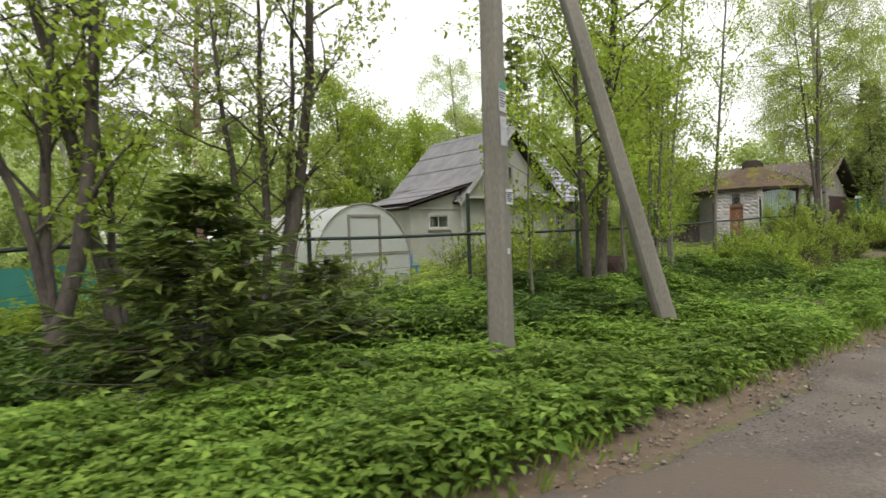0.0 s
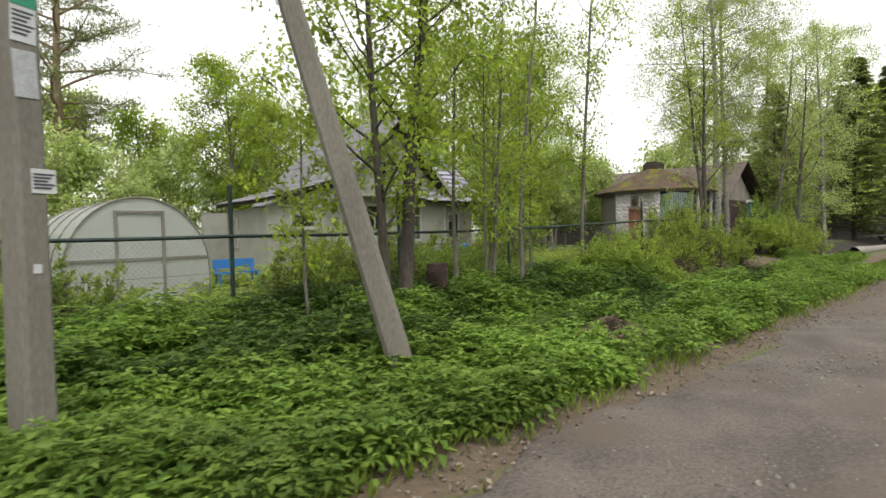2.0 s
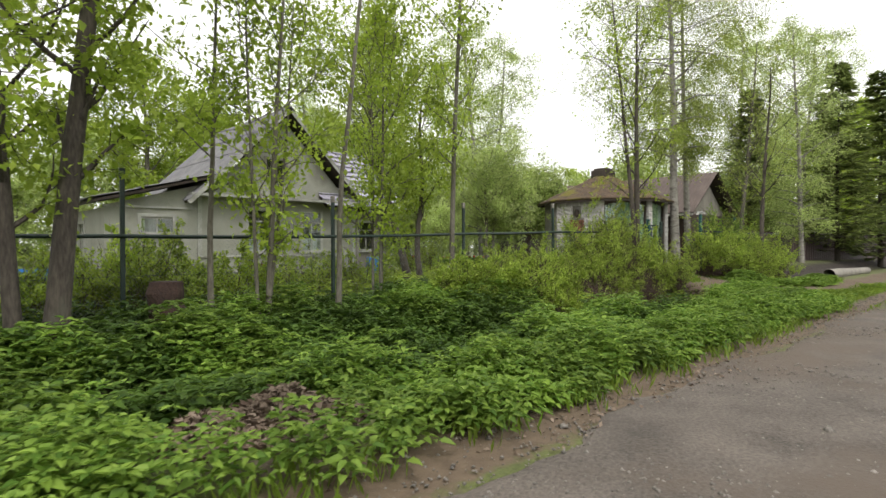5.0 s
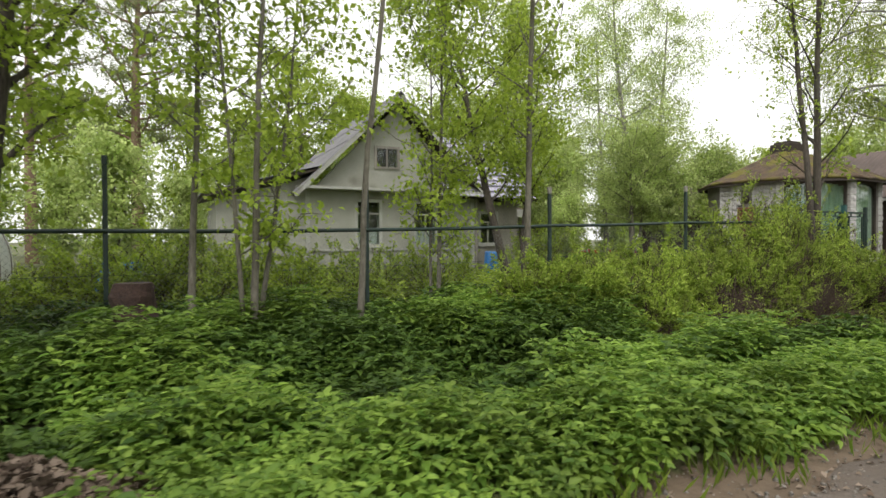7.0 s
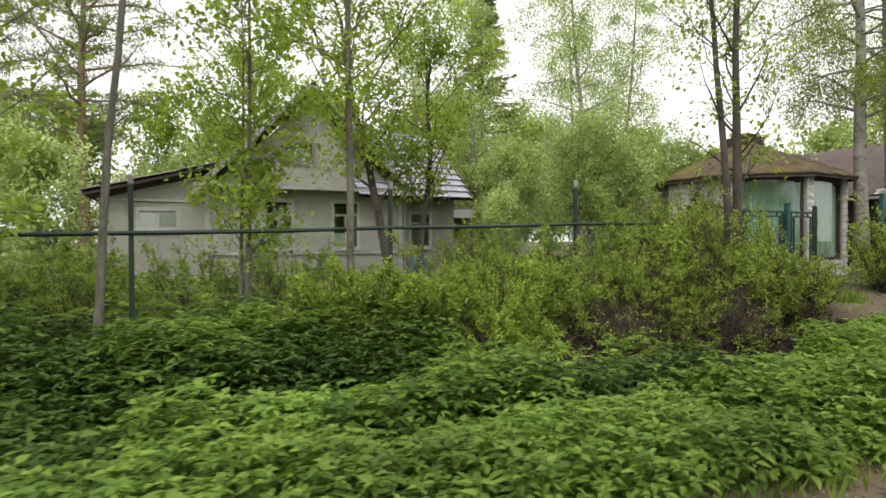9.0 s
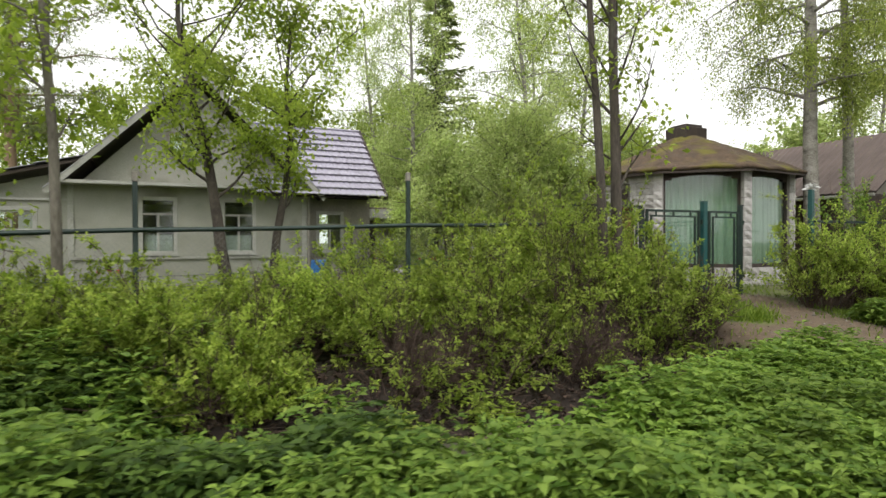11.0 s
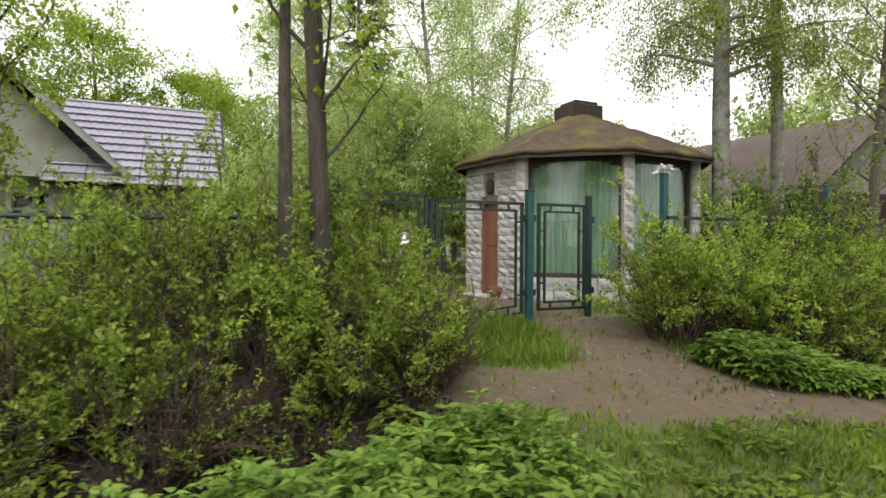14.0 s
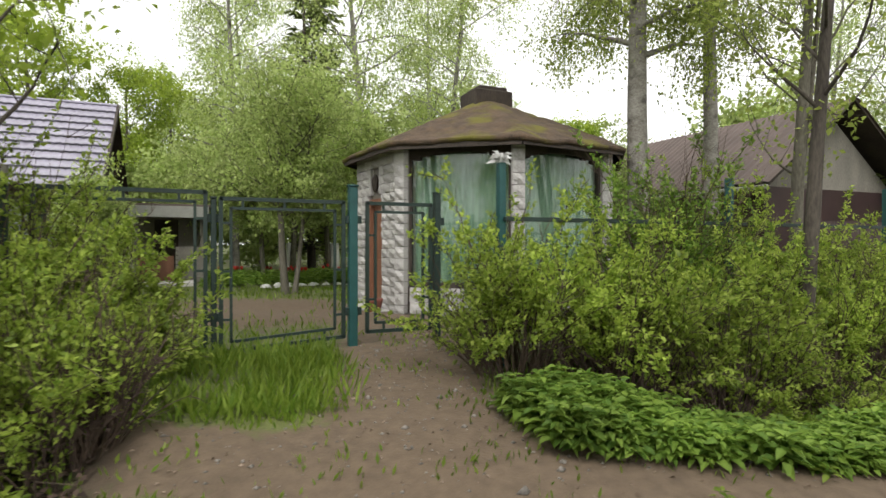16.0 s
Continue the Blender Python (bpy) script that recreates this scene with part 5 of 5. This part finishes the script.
# ---- utility pole with strut ----
def concrete_pole(name, foot, head, wide, label):
    foot, head = Vector(foot), Vector(head)
    t = thing(name, *foot, label, "utility pole")
    d = head - foot
    rot = d.to_track_quat("Z", "Y").to_matrix().to_4x4()
    bm = bmesh.new()
    rings = []
    for f in (0.0, 0.25, 0.5, 0.75, 1.0):
        s = wide * (1 - 0.4 * f)
        prof8 = [(-0.5, -0.34), (-0.34, -0.5), (0.34, -0.5), (0.5, -0.34), (0.42, 0.36), (0.3, 0.5), (-0.3, 0.5), (-0.42, 0.36)]
        rings.append([bm.verts.new(rot @ Vector((p[0] * s, p[1] * s, -0.3 + f * (d.length + 0.3)))) for p in prof8])
    for a, b in zip(rings, rings[1:]):
        for i in range(8):
            bm.faces.new((a[i], a[(i + 1) % 8], b[(i + 1) % 8], b[i]))
    bm.faces.new(rings[-1])
    part("shaft", bm, CONCRETE, t)
    return t


POLE = (5.03, 5.47)
pole = concrete_pole("utility_pole", (*POLE, hz(*POLE)), (5.03, 5.47, 9.5), 0.245, "grey tapered concrete utility pole with pasted notices")
pole.matrix_world = pose(*POLE, hz(*POLE), 0, 0, 18)
strut = concrete_pole("pole_strut", (8.08, 5.25, hz(8.08, 5.25)), (6.15, 6.85, 9.2), 0.26, "leaning grey concrete strut pole")


def notice(x, z, w, h, mat, label, lines=0, header=None, tilt=0.0):
    """A paper pasted on the pole's front face."""
    t = thing("notice", 0, 0, 0, label, "notice")
    y = -(0.1225 * (1 - 0.4 * (z / 9.4))) - 0.004
    part("sheet", boxes((-w / 2, -0.002, -h / 2, w / 2, 0.001, h / 2)), mat, t)
    if header:
        part("header", boxes((-w / 2, -0.005, h / 2 - 0.07, w / 2, -0.003, h / 2)), header, t)
    for i in range(lines):
        zz = h / 2 - (0.1 if header else 0.03) - i * (h - (0.13 if header else 0.05)) / lines
        part("text_bar", boxes((-w / 2 + 0.012, -0.005, zz - 0.013, w / 2 - 0.012 - 0.02 * (i % 3), -0.003, zz)), INK, t)
    t.matrix_world = pose(*POLE, hz(*POLE), 0, 0, 18) @ pose(x, y, z - hz(*POLE), 0, tilt, 0)
    return t


notice(-0.02, 3.05, 0.15, 0.3, PAPER, "white printed notice with green heading on the pole", 6, SIGNGREEN, 2)
notice(-0.02, 2.7, 0.14, 0.3, PAPERGREY, "torn weathered grey paper on the pole", 0, None, -2)
notice(0.0, 1.45, 0.05, 0.06, PAPER, "small torn white paper scrap", 0, None, 3)
nt = notice(0.06, 2.02, 0.15, 0.16, PAPER, "small white printed notice on the pole", 5, None, 0)

# stump by the fence
st = thing("tree_stump", 11.85, 8.75, hz(11.85, 8.75), "dark rotten reddish tree stump", "stump")
bm = bmesh.new()
bmesh.ops.create_cone(bm, cap_ends=True, segments=18, radius1=0.27, radius2=0.2, depth=0.9, matrix=Matrix.Translation((0, 0, 0.33)))
bmesh.ops.subdivide_edges(bm, edges=[e for e in bm.edges if abs(e.verts[0].co.z - e.verts[1].co.z) > 0.3], cuts=5)
for v in bm.verts:
    k = 1 + 0.35 * noise.noise(v.co * 4)
    v.co.x *= k
    v.co.y *= k
    if v.co.z > 0.8:
        v.co.z += 0.12 * noise.noise(v.co * 7)
part("wood", bm, RUST, st)

# blue things in the garden, teal net
br = thing("blue_barrel", 22.2, 17.9, hz(22, 18), "blue plastic water barrel by the house corner", "barrel")
V, Q = tubes([(np.array([(0, 0, 0), (0, 0, 0.05), (0, 0, 0.4), (0, 0, 0.75), (0, 0, 0.82), (0, 0, 0.8)]), np.array([0.24, 0.27, 0.29, 0.27, 0.25, 0.02]))], 16)
mesh_part("body", (V, Q), BLUE, br, smooth=True)
bb = thing("garden_bench", 10.7, 16.2, hz(11.4, 16), "bright blue painted garden bench", "bench")
part("seat", boxes((0, 0, 0.4, 1.2, 0.35, 0.45)), BLUE, bb)
part("backrest", boxes((0, 0.33, 0.55, 1.2, 0.37, 0.8)), BLUE, bb)
for x in (0.05, 1.1):
    part("leg", boxes((x, 0.02, 0, x + 0.06, 0.08, 0.4)), BLUE, bb)
    part("leg", boxes((x, 0.29, 0, x + 0.06, 0.35, 0.6)), BLUE, bb)
net = thing("garden_net", 0.7, 12.6, hz(0.7, 12.6), "teal shade net hung over a low frame", "net")
V = np.array([(i * 0.2, 0.04 * math.sin(i * 1.1), z) for z in (0.05, 1.1) for i in range(10)])
k = np.arange(9)
mesh_part("cloth", (V, np.stack([k, k + 1, k + 11, k + 10], 1)), TEALCLOTH, net)
for x in (0, 1.8):
    part("stake", boxes((x - 0.015, -0.015, -0.1, x + 0.015, 0.015, 1.2)), GREYWOOD, net)

# ---- trees, near to far ----
tree("alder_tree", 10.35, 8.25, 9.5, 0.13, "tall dark-stemmed tree with fresh leaves before the fence", 101, BARK_DARK, LEAF_TREE, 0.2, 0.24, 25, 7, 22, 0.085, stems=2)
tree("young_tree", 14.57, 8.83, 10.5, 0.05, "tall thin grey sapling nearly bare below", 102, BARK_GREY, LEAF_TREE, 0.55, 0.13, 12, 4, 14, 0.07, wobble=0.03)
tree("young_tree", 17.57, 9.1, 10.0, 0.06, "slender grey tree with light leaves", 103, BARK_GREY, LEAF_TREE, 0.24, 0.16, 24, 6, 18, 0.075)
tree("young_tree", 13.1, 8.55, 6.5, 0.05, "cluster of thin leafy saplings", 104, BARK_GREY, LEAF_TREE, 0.2, 0.2, 14, 5, 13, 0.08, stems=3)
tree("young_tree", 12.45, 8.8, 6.2, 0.05, "thin leafy sapling beside the stump", 105, BARK_GREY, LEAF_TREE, 0.3, 0.2, 10, 4, 13, 0.075)
tree("young_tree", 16.2, 9.9, 6.2, 0.045, "thin garden sapling with pale leaves", 106, BARK_GREY, LEAF_TREE, 0.18, 0.22, 16, 6, 16, 0.08, stems=2)
tree("young_tree", 8.9, 8.5, 4.0, 0.03, "thin sapling in the verge", 107, BARK_GREY, LEAF_TREE, 0.2, 0.2, 12, 5, 14, 0.075)
tree("rowan_tree", 24.33, 8.5, 9.0, 0.08, "grey straight-stemmed roadside tree", 108, BARK_DARK, LEAF_TREE, 0.5, 0.2, 14, 5, 14, 0.08)
tree("rowan_tree", 24.85, 8.75, 8.0, 0.1, "forked dark roadside tree with sparse leaves", 109, BARK_DARK, LEAF_TREE, 0.27, 0.26, 11, 5, 9, 0.08, stems=2, lean=(0.1, 0))
tree("lilac_tree", 19.55, 12.75, 7.6, 0.12, "crooked garden tree with spreading leafy crown", 110, BARK_DARK, LEAF_TREE, 0.3, 0.34, 26, 8, 22, 0.085, wobble=0.1, lean=(-0.12, 0))
tree("lilac_tree", 20.3, 13.2, 6.2, 0.10, "small crooked garden tree in leaf", 111, BARK_DARK, LEAF_TREE, 0.32, 0.34, 20, 7, 22, 0.085, wobble=0.09, lean=(0.1, 0))
tree("birch_tree", 33.5, 11.4, 15, 0.21, "tall birch with rough pale bark and hanging twigs", 112, BARK_BIRCH, LEAF_BIRCH, 0.3, 0.26, 42, 12, 58, 0.055, droop=0.95, rise=0.5, fuzz=0.2)
tree("birch_tree", 35.7, 11.75, 15, 0.17, "tall slender birch with pale bark", 113, BARK_BIRCH, LEAF_BIRCH, 0.36, 0.22, 34, 11, 48, 0.055, droop=0.8, rise=0.5, fuzz=0.2)
tree("roadside_tree", 32.6, 7.8, 8.5, 0.1, "dark-barked roadside tree with bare lower limbs", 114, BARK_DARK, LEAF_BIRCH, 0.3, 0.26, 15, 5, 12, 0.07, lean=(0.06, 0))
tree("roadside_tree", 34.4, 9.2, 9.0, 0.1, "grey roadside tree with sparse fresh leaves", 115, BARK_GREY, LEAF_BIRCH, 0.3, 0.25, 15, 5, 12, 0.07, stems=2)
# around the start
tree("old_tree", 1.25, 8.5, 8.0, 0.1, "gnarled dark tree with several mossy stems", 116, BARK_DARK, LEAF_TREE, 0.24, 0.28, 12, 6, 12, 0.085, stems=3, wobble=0.09, bend=0.7)
tree("old_tree", 1.95, 8.9, 7.0, 0.09, "thin dark tree with flaking bark", 117, BARK_DARK, LEAF_TREE, 0.26, 0.28, 12, 5, 11, 0.085, stems=2, wobble=0.09, bend=0.7)
tree("old_tree", 3.9, 9.1, 7.5, 0.11, "dark many-stemmed tree beside the fence", 118, BARK_DARK, LEAF_BIRCH, 0.25, 0.26, 12, 6, 10, 0.075, stems=4, wobble=0.05)
tree("old_tree", -1.5, 9.3, 8.0, 0.13, "leafy tree at the edge of the garden", 119, BARK_GREY, LEAF_TREE, 0.25, 0.28, 20, 6, 22, 0.09)
conifer("young_spruce", 2.4, 6.85, 2.15, 0.05, "young dark green bushy spruce", 120, spread=0.72, start=0.04, whorls=24, per=9, spray=0.2, dense=26, droop=0.14)
conifer("young_spruce", 3.9, 7.3, 1.15, 0.03, "low spreading young spruce", 121, spread=0.95, start=0.05, whorls=14, per=9, spray=0.14, dense=20, droop=0.05)
# behind
pine("pine_tree", 10.9, 36.5, 17, 0.36, "tall pine with reddish trunk and open crown", 122)
pine("pine_tree", 5.5, 40, 18, 0.36, "tall distant pine with airy crown", 123)
round_t = tree("linden_tree", 19.3, 34.5, 11.5, 0.2, "rounded light green broadleaf tree behind the house", 124, BARK_GREY, LEAF_TREE, 0.15, 0.3, 34, 9, 30, 0.14, fuzz=0.3)
conifer("spruce_tree", 31.1, 29.7, 15.5, 0.22, "tall spruce behind the garden", 125, NEEDLE_TALL, spread=0.22, whorls=40, per=8, spray=0.45, dense=26, droop=0.3)
far_birch = tree("birch_tree", 31.3, 20.6, 13, 0.15, "pale green weeping birch in the garden", 127, BARK_BIRCH, LEAF_PALE, 0.12, 0.2, 40, 9, 30, 0.08, droop=0.7, rise=0.7, fuzz=0.25)
apple = tree("apple_tree", 28.3, 17.6, 4.8, 0.1, "apple tree in pale leaf with white blossom", 128, BARK_GREY, LEAF_PALE, 0.38, 0.4, 22, 8, 28, 0.075, fuzz=0.18, stems=2)
bush_t = tree("garden_tree", 28.2, 21.4, 4.6, 0.08, "dense light green garden tree", 129, BARK_GREY, LEAF_PALE, 0.3, 0.38, 24, 8, 13, 0.12, fuzz=0.22, stems=2)
for x, y in ((29.6, 26.0), (31.4, 26.4)):
    a = tree("whitewashed_apple_tree", x, y, 5.0, 0.13, "apple tree with whitewashed forked trunk", 130 + int(x), BARK_GREY, LEAF_PALE, 0.35, 0.36, 18, 8, 26, 0.09, stems=2, fuzz=0.2)
    V, Q = tubes([(np.array([(0.0, 0, -0.1), (0.03, 0, 0.6), (0.0, 0, 1.25)]), np.array([0.22, 0.19, 0.17]))], 10)
    mesh_part("whitewash", (V, Q), WHITEWASH, a, "white lime wash on the lower trunk", smooth=True)


def again(src, x, y, s, rz):
    return copy_thing(src, pose(x, y, hz(x, y) - 0.05, 0, 0, rz) @ Matrix.Scale(s, 4))


for x, y, s, rz in ((-12, 24, 0.8, 90), (1, 33, 0.7, 200), (25, 40, 0.9, 60), (34, 38, 0.95, 20), (23, 36, 0.85, 310), (60, 14, 0.9, 75), (-9, 14, 0.75, 33)):
    again(round_t, x, y, s, rz)
for x, y, s, rz in ((27.5, 24.5, 0.95, 100), (34.5, 22.5, 1.0, 210), (29, 33, 1.1, 20), (36.5, 28, 1.1, 300), (-5, 27, 0.9, 140), (3.5, 25.5, 0.7, 15), (47, 13.5, 1.1, 80), (52, 20, 1.1, 190), (0, 20, 0.6, 77), (45, 9.4, 1.0, 25), (53, 11.5, 1.2, 160)):
    again(far_birch, x, y, s, rz)
for x, y, s, rz in ((27.6, 25.5, 1.0, 120), (24.2, 16.6, 0.5, 200), (30.6, 18.2, 0.95, 300), (34.5, 18.5, 1.0, 20), (4, 18, 0.7, 260), (1.5, 15.5, 0.6, 310), (-2.5, 13.5, 0.7, 20), (35.5, 14.8, 0.7, 90)):
    again(bush_t, x, y, s, rz)
sp = conifer("spruce_tree", 46, 12.3, 10.5, 0.14, "dense spruce beside the road", 140, NEEDLE_TALL, spread=0.27, whorls=38, per=9, spray=0.4, dense=28, droop=0.2)
again(sp, 51, 8.9, 1.2, 40)
again(sp, 56, 7.5, 1.25, 140)

# ---- bushes ----
for i, (x, y, w, d, h) in enumerate(((19.6, 8.7, 1.9, 1.1, 1.1), (18.4, 8.5, 1.4, 1.0, 1.05), (21.0, 8.8, 1.9, 1.1, 1.15), (22.4, 8.7, 1.9, 1.2, 1.5), (23.7, 8.6, 1.8, 1.2, 1.85), (20.3, 9.6, 2.2, 1.2, 1.15), (23.1, 9.5, 2.2, 1.2, 1.9), (24.9, 8.3, 1.5, 1.2, 1.3), (24.6, 9.35, 1.9, 1.0, 1.8), (25.5, 9.2, 1.2, 0.9, 1.15), (22.9, 8.3, 1.1, 0.8, 0.95), (17.3, 8.6, 1.3, 1.0, 1.0), (19.2, 7.8, 1.2, 0.8, 0.8), (20.2, 6.9, 0.9, 0.6, 0.6))):
    shrub("hedge_bush", x, y, w, d, h, "light green twiggy hedge bush on the ditch bank", 200 + i, LEAF_BUSH, 130, 28, 0.056, dry=16)
for i, (x, y, w, d, h) in enumerate(((20.9, 8.05, 1.2, 0.8, 0.85), (22.1, 8.0, 1.2, 0.8, 0.95), (23.3, 8.0, 1.2, 0.8, 1.0), (24.3, 7.95, 1.1, 0.8, 0.9), (31.0, 7.4, 1.2, 0.7, 0.7), (32.3, 7.3, 1.2, 0.7, 0.7))):
    shrub("dry_bush", x, y, w, d, h, "tangle of bare brown twigs under the hedge", 260 + i, LEAF_BUSH, 110, 16, 0.05, dry=78, arch=1.1)
shrub("dry_bush", 25.45, 7.95, 1.0, 0.9, 1.0, "half-dry tan bush with sparse leaves", 215, LEAF_BUSH, 110, 12, 0.05, dry=55)
for i, (x, y, w, d, h) in enumerate(((29.15, 8.4, 1.35, 1.2, 1.6), (30.2, 7.95, 1.6, 1.3, 1.5), (31.5, 7.9, 1.8, 1.3, 1.5), (31.35, 8.75, 1.6, 1.2, 2.2), (32.4, 8.6, 1.9, 1.3, 2.0), (33.6, 7.7, 1.8, 1.2, 1.5), (34.6, 8.3, 1.8, 1.2, 1.7))):
    shrub("hedge_bush", x, y, w, d, h, "green twiggy hedge bush before the side fence", 220 + i, LEAF_BUSH if i != 3 else LEAF_NETTLE, 130, 28, 0.058, dry=14)
for i, (x, y, w, d, h) in enumerate(((11.8, 11.3, 1.5, 1.2, 1.35), (9.9, 10.6, 1.5, 1.2, 1.1), (11.0, 10.9, 1.4, 1.2, 1.2), (12.6, 10.9, 1.6, 1.2, 1.3), (14.0, 11.4, 1.6, 1.2, 1.2), (15.6, 11.6, 1.6, 1.4, 1.2), (17.2, 11.8, 1.6, 1.4, 1.1), (6.2, 10.8, 1.6, 1.2, 1.0), (4.4, 10.6, 1.6, 1.2, 1.2), (2.2, 10.8, 1.6, 1.2, 1.2), (23.3, 16.6, 1.8, 1.4, 1.7), (13.5, 15.5, 2.0, 1.4, 1.4))):
    shrub("garden_bush", x, y, w, d, h, "yellow-green garden bush behind the fence", 240 + i, LEAF_BUSH if i % 2 else LEAF_TREE, 75, 18, 0.075, dry=4, low=0.3)

# ---- low woodland and garden growth closing the distance ----
# the thicket takes the pale leaf colour to imitate distance haze
far_bush = tree("distant_bush", -22, 31, 4.6, 0.08, "dense green thicket in the distance, paled for haze", 150, BARK_GREY, LEAF_PALE, 0.08, 0.42, 22, 6, 21, 0.17, fuzz=0.3)
far_tree = tree("distant_tree", -30, 50, 12, 0.2, "broadleaf tree of the distant wood", 151, BARK_GREY, LEAF_TREE, 0.1, 0.3, 26, 7, 20, 0.27, fuzz=0.45)
for i in range(34):
    a = random.Random(500 + i)
    again(far_bush, -20 + i * 2.4 + a.uniform(-0.8, 0.8), 30 + a.uniform(-2, 7), a.uniform(0.8, 1.3), a.uniform(0, 360))
for i in range(26):
    a = random.Random(700 + i)
    again(far_tree, -30 + i * 4.4 + a.uniform(-1.5, 1.5), 48 + a.uniform(-4, 10), a.uniform(0.75, 1.1), a.uniform(0, 360))
for i in range(8):
    a = random.Random(800 + i)
    again(far_bush, 48 + i * 3, 16 + a.uniform(-2, 8), a.uniform(0.9, 1.5), a.uniform(0, 360))
# unseen trees across the road behind the camera, added for window reflections
for i in range(12):
    a = random.Random(900 + i)
    again(far_tree, -30 + i * 7.5, -17 + a.uniform(-5, 3), a.uniform(0.6, 0.9), a.uniform(0, 360))
for i in range(16):
    a = random.Random(1000 + i)
    again(far_tree if i % 2 else far_bush, 62 + i * 3.5, 9 + a.uniform(0, 9), a.uniform(0.8, 1.3), a.uniform(0, 360))
for i in range(6):
    a = random.Random(1100 + i)
    again(far_tree, 128 + i * 2, -12 + i * 5, a.uniform(1.0, 1.4), a.uniform(0, 360))
